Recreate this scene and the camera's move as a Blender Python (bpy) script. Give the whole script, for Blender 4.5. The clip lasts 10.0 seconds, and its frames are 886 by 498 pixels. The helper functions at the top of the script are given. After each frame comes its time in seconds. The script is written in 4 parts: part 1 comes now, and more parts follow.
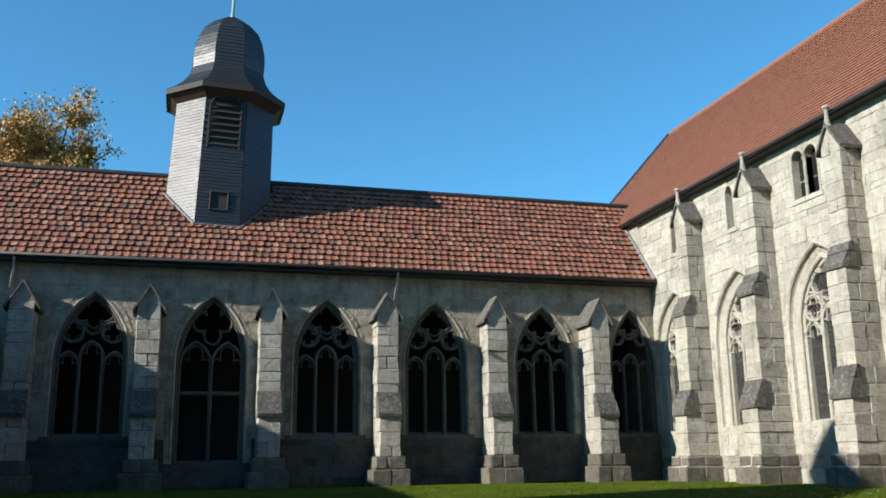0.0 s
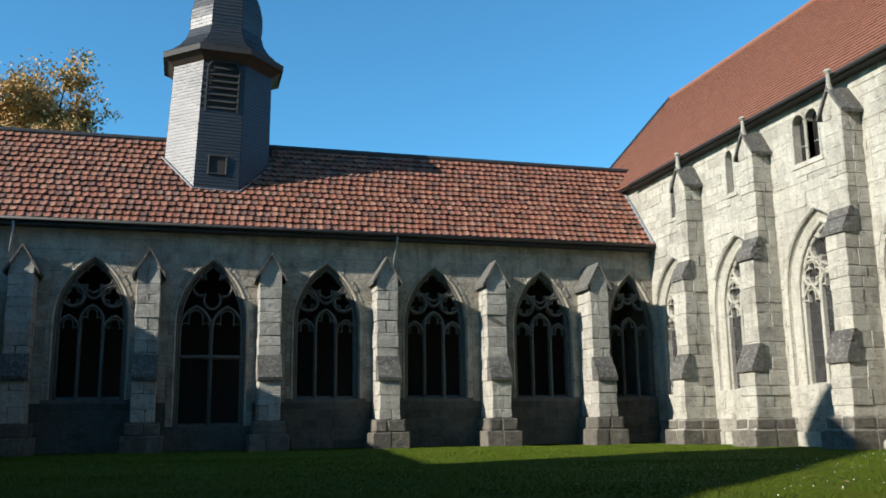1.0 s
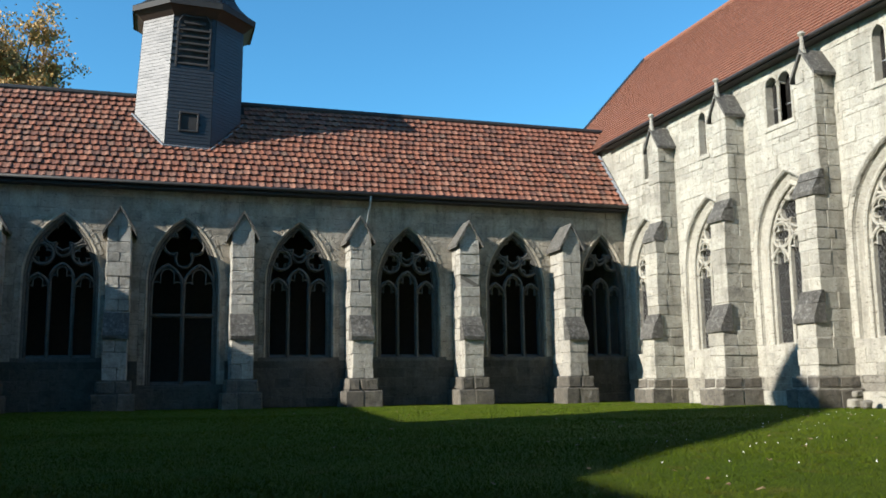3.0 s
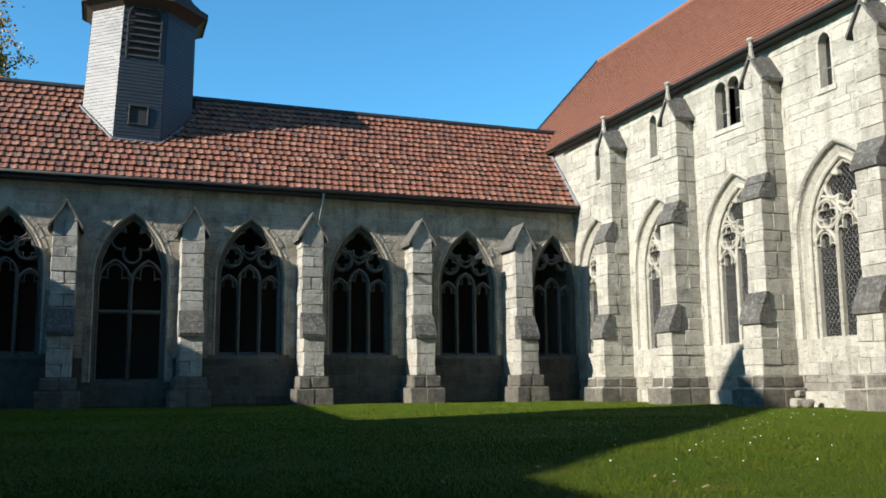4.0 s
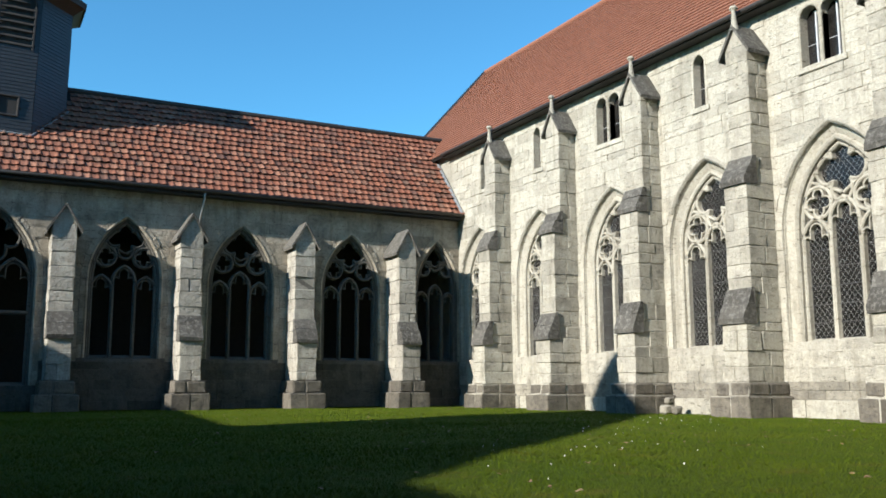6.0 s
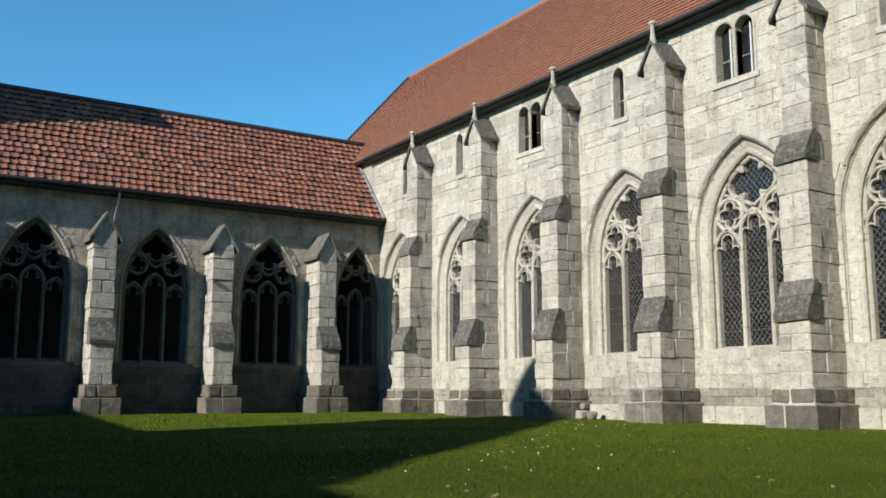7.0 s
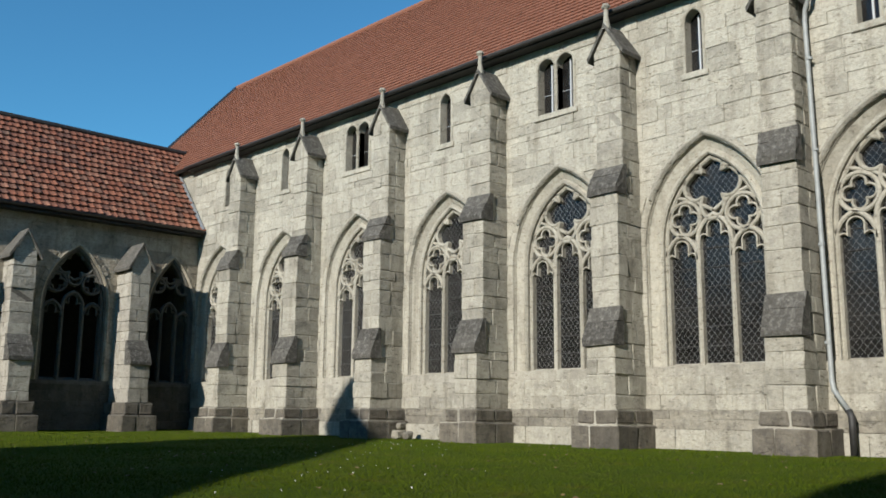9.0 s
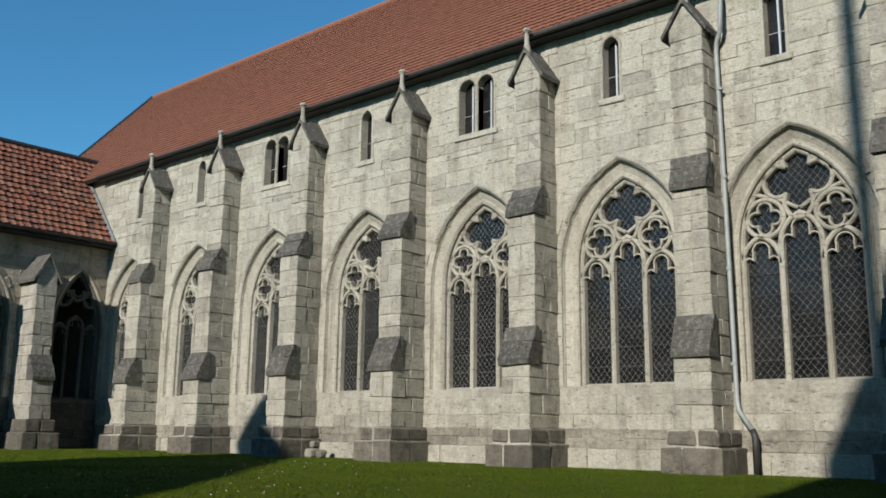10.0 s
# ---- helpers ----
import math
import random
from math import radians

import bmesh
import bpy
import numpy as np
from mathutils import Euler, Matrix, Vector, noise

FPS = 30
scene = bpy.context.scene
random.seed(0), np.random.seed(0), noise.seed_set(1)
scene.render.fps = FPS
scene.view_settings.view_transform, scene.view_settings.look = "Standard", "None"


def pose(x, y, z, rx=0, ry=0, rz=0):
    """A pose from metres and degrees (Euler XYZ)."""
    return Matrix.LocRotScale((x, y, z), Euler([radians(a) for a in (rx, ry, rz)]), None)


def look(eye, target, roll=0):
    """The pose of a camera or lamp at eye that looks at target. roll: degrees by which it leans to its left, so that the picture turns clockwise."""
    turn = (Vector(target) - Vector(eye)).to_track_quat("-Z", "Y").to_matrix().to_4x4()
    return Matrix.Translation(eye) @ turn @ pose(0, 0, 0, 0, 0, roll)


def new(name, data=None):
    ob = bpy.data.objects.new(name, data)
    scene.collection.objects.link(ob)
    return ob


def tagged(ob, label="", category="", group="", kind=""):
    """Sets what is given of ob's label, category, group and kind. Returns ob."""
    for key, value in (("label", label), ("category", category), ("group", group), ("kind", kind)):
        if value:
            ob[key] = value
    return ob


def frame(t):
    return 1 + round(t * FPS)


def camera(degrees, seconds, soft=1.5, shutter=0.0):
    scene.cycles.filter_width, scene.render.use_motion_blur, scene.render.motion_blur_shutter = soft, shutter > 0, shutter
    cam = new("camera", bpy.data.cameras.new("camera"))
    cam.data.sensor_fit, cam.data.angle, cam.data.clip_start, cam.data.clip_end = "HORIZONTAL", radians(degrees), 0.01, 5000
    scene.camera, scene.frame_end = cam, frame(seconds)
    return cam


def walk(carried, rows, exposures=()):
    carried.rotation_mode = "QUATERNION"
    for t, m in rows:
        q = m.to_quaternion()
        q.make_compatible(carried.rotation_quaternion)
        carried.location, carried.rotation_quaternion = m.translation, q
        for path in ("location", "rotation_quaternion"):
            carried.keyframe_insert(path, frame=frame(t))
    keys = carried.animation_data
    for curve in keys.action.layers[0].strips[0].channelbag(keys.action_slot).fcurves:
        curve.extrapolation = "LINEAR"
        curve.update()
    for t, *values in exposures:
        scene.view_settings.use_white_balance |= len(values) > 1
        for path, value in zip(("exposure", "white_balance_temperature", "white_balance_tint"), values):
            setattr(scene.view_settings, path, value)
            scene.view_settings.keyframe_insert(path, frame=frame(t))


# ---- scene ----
cam = camera(51.7, 10.0, soft=1.7)
EYE = 0.76
ROWS = [
    (0.0, -15.86, 13.15, -0.82), (0.5, -15.87, 12.0, -0.8), (1.0, -15.87, 10.93, -0.79), (1.5, -16.02, 10.0, -0.77),
    (2.0, -16.07, 9.17, -0.79), (3.5, -18.91, 8.24, -0.59), (4.0, -20.51, 8.26, -0.5), (4.5, -22.04, 8.28, -0.42),
    (5.0, -23.94, 8.3, -0.31), (5.5, -25.67, 8.43, -0.26), (7.0, -32.82, 8.88, 0.04), (7.5, -35.26, 9.08, 0.11),
    (8.0, -38.33, 9.29, 0.27), (8.5, -40.97, 9.57, 0.35), (9.0, -44.01, 10.11, 0.5), (9.5, -46.59, 10.63, 0.58),
    (10.0, -49.2, 11.28, 0.71),
]


def aim(yaw, pitch, roll):
    """The camera on its tripod: it pans and tilts where it stands."""
    y, p = radians(yaw), radians(pitch)
    ahead = Vector((-math.sin(y) * math.cos(p), math.cos(y) * math.cos(p), math.sin(p)))
    eye = Vector((0, 0, EYE))
    return look(eye, eye + ahead, roll)


EXPOSURES = [(0.0, 0.94), (2.0, 0.98), (4.5, 1.1), (5.5, 1.1), (7.0, 0.8), (8.0, 0.54), (9.0, 0.42), (10.0, 0.28)]
walk(cam, [(t, aim(a, b, c)) for t, a, b, c in ROWS], EXPOSURES)

# ---- light: low sun from the west, clear sky ----
SUN_EL, SUN_AZ = radians(25.5), radians(11.5)
sun_way = Vector((math.cos(SUN_EL) * math.cos(SUN_AZ), math.cos(SUN_EL) * math.sin(SUN_AZ), -math.sin(SUN_EL)))
sun = new("sun", bpy.data.lights.new("sun", "SUN"))
sun.data.energy, sun.data.angle, sun.data.color = 4.5, radians(0.55), (1.0, 0.945, 0.85)
sun.matrix_world = look((-30, -6, 14), Vector((-30, -6, 14)) + sun_way)
world = bpy.data.worlds.new("world")
scene.world = world
world.use_nodes = True
wn = world.node_tree
sky = wn.nodes.new("ShaderNodeTexSky")
sky.sky_type, sky.sun_disc = "NISHITA", False
sky.sun_elevation, sky.sun_rotation = SUN_EL, math.atan2(-sun_way.x, -sun_way.y)
sky.air_density, sky.dust_density, sky.ozone_density = 1.0, 0.1, 4.0
tint = wn.nodes.new("ShaderNodeMix")
tint.data_type, tint.blend_type = "RGBA", "MULTIPLY"
tint.inputs[0].default_value, tint.inputs[7].default_value = 1.0, (0.52, 1.07, 1.16, 1)
wn.links.new(sky.outputs[0], tint.inputs[6])
wn.links.new(tint.outputs[2], wn.nodes["Background"].inputs[0])
wn.nodes["Background"].inputs[1].default_value = 0.094

# ---- plan ----
YA = 33.6                     # courtyard face of the cloister wall
XB = 18.5                     # courtyard face of the tall wing's wall
A_BUTTS = (-5.3, -1.25, 2.9, 7.13, 11.36, 15.5)
A_BAYS = (-7.4, -3.12, 0.92, 5.04, 9.2, 13.6, 17.45)
B_BUTTS = (29.82, 25.55, 21.25, 16.98, 12.64, 8.36, 4.22, 0.0)
B_BAYS = (31.75, 27.42, 23.2, 18.96, 14.72, 10.48, 6.45, 2.1)
FRAME_A = lambda x: pose(x, YA, 0, 0, 0, 180)    # local x along the wall, y outwards
FRAME_B = lambda y: pose(XB, y, 0, 0, 0, 90)
rnd = random.Random(7)


# ---- materials ----
def material(name):
    m = bpy.data.materials.new(name)
    m.use_nodes = True
    return m, m.node_tree, m.node_tree.nodes["Principled BSDF"]


def node(nt, kind, **values):
    n = nt.nodes.new(kind)
    for key, value in values.items():
        n.inputs[key].default_value = value
    return n


def ramp(nt, source, stops):
    r = nt.nodes.new("ShaderNodeValToRGB")
    while len(r.color_ramp.elements) < len(stops):
        r.color_ramp.elements.new(0.5)
    for e, (p, c) in zip(r.color_ramp.elements, stops):
        e.position, e.color = p, (*c, 1) if len(c) == 3 else c
    nt.links.new(source, r.inputs[0])
    return r.outputs[0]


def mix(nt, factor, a, b, blend="MIX"):
    n = nt.nodes.new("ShaderNodeMix")
    n.data_type, n.blend_type = "RGBA", blend
    for socket, value in ((n.inputs[0], factor), (n.inputs[6], a), (n.inputs[7], b)):
        if isinstance(value, bpy.types.NodeSocket):
            nt.links.new(value, socket)
        elif isinstance(value, tuple):
            socket.default_value = (*value, 1)
        else:
            socket.default_value = value
    return n.outputs[2]


def noise_tex(nt, scale, detail=4.0, rough=0.6, stretch=(1, 1, 1)):
    geo = nt.nodes.new("ShaderNodeNewGeometry")
    n = node(nt, "ShaderNodeTexNoise", Scale=scale, Detail=detail, Roughness=rough)
    if stretch == (1, 1, 1):
        nt.links.new(geo.outputs["Position"], n.inputs["Vector"])
    else:
        mp = nt.nodes.new("ShaderNodeMapping")
        mp.inputs["Scale"].default_value = stretch
        nt.links.new(geo.outputs["Position"], mp.inputs[0])
        nt.links.new(mp.outputs[0], n.inputs["Vector"])
    return n.outputs["Fac"]


def piece_random(nt):
    """A number of its own for every piece, be it an object or an island of a joined mesh."""
    a, b = nt.nodes.new("ShaderNodeObjectInfo"), nt.nodes.new("ShaderNodeNewGeometry")
    s = nt.nodes.new("ShaderNodeMath")
    s.operation = "ADD"
    nt.links.new(a.outputs["Random"], s.inputs[0])
    nt.links.new(b.outputs["Random Per Island"], s.inputs[1])
    f = nt.nodes.new("ShaderNodeMath")
    f.operation = "FRACT"
    nt.links.new(s.outputs[0], f.inputs[0])
    return f.outputs[0]


def bump(nt, bsdf, heights):
    last = None
    for height, strength, distance in heights:
        b = node(nt, "ShaderNodeBump", Strength=strength, Distance=distance)
        nt.links.new(height, b.inputs["Height"])
        if last:
            nt.links.new(last, b.inputs["Normal"])
        last = b.outputs[0]
    nt.links.new(last, bsdf.inputs["Normal"])


def stone_material(name, light, mid, dark, lichen, spread=0.35, patch_scale=2.6):
    m, nt, b = material(name)
    own = ramp(nt, piece_random(nt), [(0.0, tuple(0.88 * c for c in mid)), (0.3, light), (0.7, tuple(1.04 * c for c in light)), (1.0, tuple(0.74 * c for c in mid))])
    stain = ramp(nt, noise_tex(nt, 0.7, 6, 0.65), [(0.38, (0, 0, 0)), (0.72, (1, 1, 1))])
    base = mix(nt, 0.38, own, mix(nt, stain, light, mid))
    grain = ramp(nt, noise_tex(nt, 14, 8, 0.7), [(0.28, (0.74, 0.73, 0.71)), (0.7, (1.1, 1.1, 1.09))])
    base = mix(nt, 1.0, base, grain, "MULTIPLY")
    patch = ramp(nt, noise_tex(nt, patch_scale, 9, 0.72), [(0.56 - spread * 0.2, (0, 0, 0)), (0.72, (1, 1, 1))])
    base = mix(nt, mix(nt, lichen, (0, 0, 0), patch), base, dark)
    streak = ramp(nt, noise_tex(nt, 1.3, 6, 0.7, (2.2, 2.2, 0.35)), [(0.5, (1, 1, 1)), (0.72, (0.66, 0.64, 0.61))])
    base = mix(nt, 1.0, base, streak, "MULTIPLY")
    cracks = ramp(nt, noise_tex(nt, 4.2, 9, 0.78, (1, 1, 3.4)), [(0.57, (1, 1, 1)), (0.63, (0.36, 0.34, 0.31))])
    base = mix(nt, 0.95, base, cracks, "MULTIPLY")
    pale = ramp(nt, noise_tex(nt, 1.9, 8, 0.75), [(0.57, (1, 1, 1)), (0.7, (1.25, 1.25, 1.22))])
    base = mix(nt, 1.0, base, pale, "MULTIPLY")
    nt.links.new(base, b.inputs["Base Color"])
    b.inputs["Roughness"].default_value = 0.92
    bump(nt, b, [(noise_tex(nt, 3.2, 7, 0.72), 0.75, 0.11), (noise_tex(nt, 26, 6, 0.7), 0.55, 0.02)])
    return m


M_LIME = stone_material("limestone", (0.45, 0.432, 0.372), (0.36, 0.343, 0.293), (0.19, 0.178, 0.152), 0.42)
M_BUTT = stone_material("weathered_limestone", (0.44, 0.42, 0.36), (0.34, 0.321, 0.272), (0.11, 0.103, 0.092), 0.6, 0.4, 1.5)
M_PLINTH = stone_material("plinth_stone", (0.19, 0.17, 0.14), (0.11, 0.098, 0.081), (0.045, 0.042, 0.038), 0.85, 0.6)
M_ABUTT = stone_material("pale_grey_limestone", (0.44, 0.42, 0.37), (0.34, 0.32, 0.28), (0.13, 0.12, 0.108), 0.65, 0.4)
M_PLINTH2 = stone_material("footing_stone", (0.33, 0.308, 0.258), (0.22, 0.203, 0.17), (0.07, 0.065, 0.058), 0.8, 0.5)
M_SLAB = stone_material("lichened_slab", (0.1, 0.095, 0.085), (0.065, 0.062, 0.056), (0.3, 0.29, 0.265), 0.7, 0.35, 9.0)
# Damp stone, darkened further so its colour carries the shade low on the wall.
M_DAMPSHADE = stone_material("damp_shaded_stone", (0.125, 0.115, 0.094), (0.075, 0.069, 0.057), (0.045, 0.042, 0.037), 0.8, 0.5)
M_GREY = stone_material("grey_limestone", (0.45, 0.402, 0.326), (0.31, 0.277, 0.222), (0.07, 0.064, 0.054), 0.7, 0.5, 1.6)
M_MORTAR = stone_material("lime_mortar", (0.43, 0.41, 0.355), (0.34, 0.322, 0.275), (0.14, 0.13, 0.112), 0.4)
M_GREYMORTAR = stone_material("old_mortar", (0.14, 0.13, 0.113), (0.1, 0.094, 0.083), (0.045, 0.043, 0.04), 0.5)
M_TRACERY = stone_material("tracery_stone", (0.45, 0.428, 0.366), (0.37, 0.35, 0.295), (0.2, 0.186, 0.156), 0.3)
# Shaded copy of the tracery stone: the cloister side's shade is in its colour.
M_SHADETRACERY = stone_material("shaded_tracery_stone", (0.14, 0.132, 0.116), (0.1, 0.094, 0.083), (0.045, 0.043, 0.04), 0.6)


def tile_material(name, colours, dark, lichen):
    m, nt, b = material(name)
    n = len(colours) - 1
    own = ramp(nt, piece_random(nt), [(i / n, c) for i, c in enumerate(colours)])
    grain = ramp(nt, noise_tex(nt, 9, 8, 0.7), [(0.3, (0.7, 0.68, 0.66)), (0.7, (1.1, 1.08, 1.05))])
    base = mix(nt, 1.0, own, grain, "MULTIPLY")
    patch = ramp(nt, noise_tex(nt, 3.2, 9, 0.75), [(0.52, (0, 0, 0)), (0.7, (1, 1, 1))])
    base = mix(nt, mix(nt, lichen, (0, 0, 0), patch), base, dark)
    nt.links.new(base, b.inputs["Base Color"])
    b.inputs["Roughness"].default_value = 0.85
    bump(nt, b, [(noise_tex(nt, 30, 5, 0.6), 0.3, 0.01)])
    return m


M_PANTILE = tile_material("old_pantile", [(0.22, 0.077, 0.045), (0.3, 0.118, 0.07), (0.23, 0.085, 0.05), (0.12, 0.056, 0.042), (0.33, 0.155, 0.1), (0.19, 0.072, 0.046), (0.26, 0.098, 0.058), (0.17, 0.098, 0.07)], (0.035, 0.03, 0.024), 0.8)
M_PLAINTILE = tile_material("plain_tile", [(0.215, 0.084, 0.05), (0.235, 0.095, 0.057), (0.2, 0.078, 0.046), (0.245, 0.102, 0.062)], (0.125, 0.058, 0.038), 0.45)


def simple_material(name, light, dark, rough, metal=0.0, scale=6.0, relief=0.02):
    m, nt, b = material(name)
    own = mix(nt, piece_random(nt), light, tuple(0.5 * (a + c) for a, c in zip(light, dark)))
    base = mix(nt, ramp(nt, noise_tex(nt, scale, 7, 0.65), [(0.35, (0, 0, 0)), (0.7, (1, 1, 1))]), own, dark)
    nt.links.new(base, b.inputs["Base Color"])
    b.inputs["Roughness"].default_value, b.inputs["Metallic"].default_value = rough, metal
    bump(nt, b, [(noise_tex(nt, scale * 5, 5, 0.6), 0.35, relief)])
    return m


M_SLATE = simple_material("slate", (0.026, 0.028, 0.031), (0.013, 0.0145, 0.0165), 0.46, 0, 7, 0.004)
M_SLATE.node_tree.nodes["Principled BSDF"].inputs["Specular IOR Level"].default_value = 0.62
M_LEAD = simple_material("lead_flashing", (0.22, 0.235, 0.25), (0.15, 0.16, 0.175), 0.7, 0.0)
M_GUTTER = simple_material("weathered_gutter", (0.06, 0.055, 0.05), (0.03, 0.028, 0.026), 0.6, 0.3)
M_ZINC = simple_material("zinc_pipe", (0.34, 0.365, 0.37), (0.25, 0.27, 0.275), 0.6, 0.15)
M_COPPER = simple_material("green_copper", (0.22, 0.38, 0.33), (0.15, 0.25, 0.22), 0.6, 0.3)
M_WOOD = simple_material("brown_timber", (0.06, 0.032, 0.02), (0.035, 0.02, 0.014), 0.7)
M_DARKWOOD = simple_material("tarred_timber", (0.03, 0.027, 0.025), (0.018, 0.016, 0.015), 0.75)
M_IRON = simple_material("iron_bar", (0.07, 0.07, 0.072), (0.04, 0.038, 0.036), 0.6, 0.5)
M_WIRE = simple_material("galvanised_wire", (0.32, 0.32, 0.31), (0.22, 0.22, 0.215), 0.5, 0.4)
# Plaster of the unseen interiors: the rooms' shade is in this dark colour.
M_SHADEPLASTER = simple_material("shade_dark_plaster", (0.1, 0.093, 0.08), (0.06, 0.056, 0.05), 0.95)
M_FRAME = simple_material("white_frame", (0.5, 0.52, 0.54), (0.4, 0.42, 0.44), 0.6)


def glass_material():
    m, nt, b = material("old_window_glass")
    nt.nodes.remove(b)
    out = nt.nodes["Material Output"]
    clear = nt.nodes.new("ShaderNodeBsdfTransparent")
    clear.inputs[0].default_value = (0.2, 0.2, 0.2, 1)
    gloss = nt.nodes.new("ShaderNodeBsdfGlossy")
    gloss.inputs["Roughness"].default_value = 0.16
    fres = node(nt, "ShaderNodeFresnel", IOR=1.5)
    bm_ = node(nt, "ShaderNodeBump", Strength=0.12, Distance=0.02)
    nt.links.new(noise_tex(nt, 3.0, 3, 0.5), bm_.inputs["Height"])
    nt.links.new(bm_.outputs[0], gloss.inputs["Normal"])
    mx = nt.nodes.new("ShaderNodeMixShader")
    nt.links.new(fres.outputs[0], mx.inputs[0])
    dust = nt.nodes.new("ShaderNodeBsdfDiffuse")
    dust.inputs[0].default_value = (0.3, 0.29, 0.28, 1)
    film = nt.nodes.new("ShaderNodeMixShader")
    nt.links.new(ramp(nt, noise_tex(nt, 1.6, 5, 0.6), [(0.35, (0.02, 0.02, 0.02)), (0.75, (0.09, 0.09, 0.09))]), film.inputs[0])
    nt.links.new(clear.outputs[0], film.inputs[1])
    nt.links.new(dust.outputs[0], film.inputs[2])
    nt.links.new(film.outputs[0], mx.inputs[1])
    nt.links.new(gloss.outputs[0], mx.inputs[2])
    nt.links.new(mx.outputs[0], out.inputs[0])
    return m


M_GLASS = glass_material()


def grass_material(name, a, b_, c):
    m, nt, b = material(name)
    base = mix(nt, ramp(nt, noise_tex(nt, 0.5, 6, 0.6), [(0.35, (0, 0, 0)), (0.68, (1, 1, 1))]), a, b_)
    base = mix(nt, ramp(nt, noise_tex(nt, 1.7, 8, 0.7), [(0.55, (0, 0, 0)), (0.75, (1, 1, 1))]), base, c)
    fine = ramp(nt, noise_tex(nt, 60, 6, 0.8), [(0.3, (0.55, 0.55, 0.5)), (0.7, (1.25, 1.25, 1.15))])
    base = mix(nt, 1.0, base, fine, "MULTIPLY")
    nt.links.new(base, b.inputs["Base Color"])
    b.inputs["Roughness"].default_value = 0.9
    b.inputs["Specular IOR Level"].default_value = 0.08
    bump(nt, b, [(noise_tex(nt, 40, 6, 0.8), 1.0, 0.05)])
    return m


M_LAWN = grass_material("lawn", (0.07, 0.11, 0.008), (0.092, 0.126, 0.011), (0.13, 0.115, 0.025))
M_BLADE = grass_material("grass_blades", (0.088, 0.138, 0.009), (0.115, 0.155, 0.012), (0.16, 0.14, 0.028))


# ---- mesh helpers ----
def finish(bm, name, mat, smooth=False):
    me = bpy.data.meshes.new(name)
    bmesh.ops.recalc_face_normals(bm, faces=bm.faces[:])
    bm.to_mesh(me)
    bm.free()
    for p in me.polygons:
        p.use_smooth = smooth
    me.materials.append(mat)
    return me


def part(name, bm, mat, parent, label="", smooth=False):
    ob = new(name, finish(bm, name, mat, smooth))
    ob.parent = parent
    if label:
        tagged(ob, label)
    return ob


def thing(name, m, label, category, group="", kind=""):
    ob = new(name)
    ob.matrix_world = m
    return tagged(ob, label, category, group, kind)


def add_faces(bm, verts, faces):
    vs = [bm.verts.new(v) for v in verts]
    for f in faces:
        bm.faces.new([vs[i] for i in f])
    return vs


def box(bm, x0, x1, y0, y1, z0, z1):
    add_faces(bm, [(x0, y0, z0), (x1, y0, z0), (x1, y1, z0), (x0, y1, z0), (x0, y0, z1), (x1, y0, z1), (x1, y1, z1), (x0, y1, z1)],
              [(0, 3, 2, 1), (4, 5, 6, 7), (0, 1, 5, 4), (1, 2, 6, 5), (2, 3, 7, 6), (3, 0, 4, 7)])


def prism(bm, outline, y0, y1):
    """A solid from an outline of (x, z), from depth y0 to y1."""
    n = len(outline)
    a = [bm.verts.new((x, y0, z)) for x, z in outline]
    b = [bm.verts.new((x, y1, z)) for x, z in outline]
    bm.faces.new(a)
    bm.faces.new(b[::-1])
    for i in range(n):
        bm.faces.new((a[i], b[i], b[(i + 1) % n], a[(i + 1) % n]))


def block(bm, corners, y0, y1, c=0.012, jit=0.006):
    """A dressed stone: four corners (x, z), back y0, face y1 outwards, worn edges round the face."""
    cx, cz = sum(p[0] for p in corners) / 4, sum(p[1] for p in corners) / 4
    j = lambda s=1.0: rnd.uniform(-jit, jit) * s
    back = [(x, y0, z) for x, z in corners]
    edge = [(x + j(), y1 - c + j(0.5), z + j()) for x, z in corners]
    face = []
    for x, z in corners:
        dx, dz = cx - x, cz - z
        face.append((x + math.copysign(min(c * 1.3, abs(dx)), dx) + j(), y1 + j(), z + math.copysign(min(c * 1.3, abs(dz)), dz) + j()))
    faces = [(8, 9, 10, 11)]
    for i in range(4):
        k = (i + 1) % 4
        faces += [(i, k, 4 + k, 4 + i), (4 + i, 4 + k, 8 + k, 8 + i)]
    add_faces(bm, back + edge + face, faces)


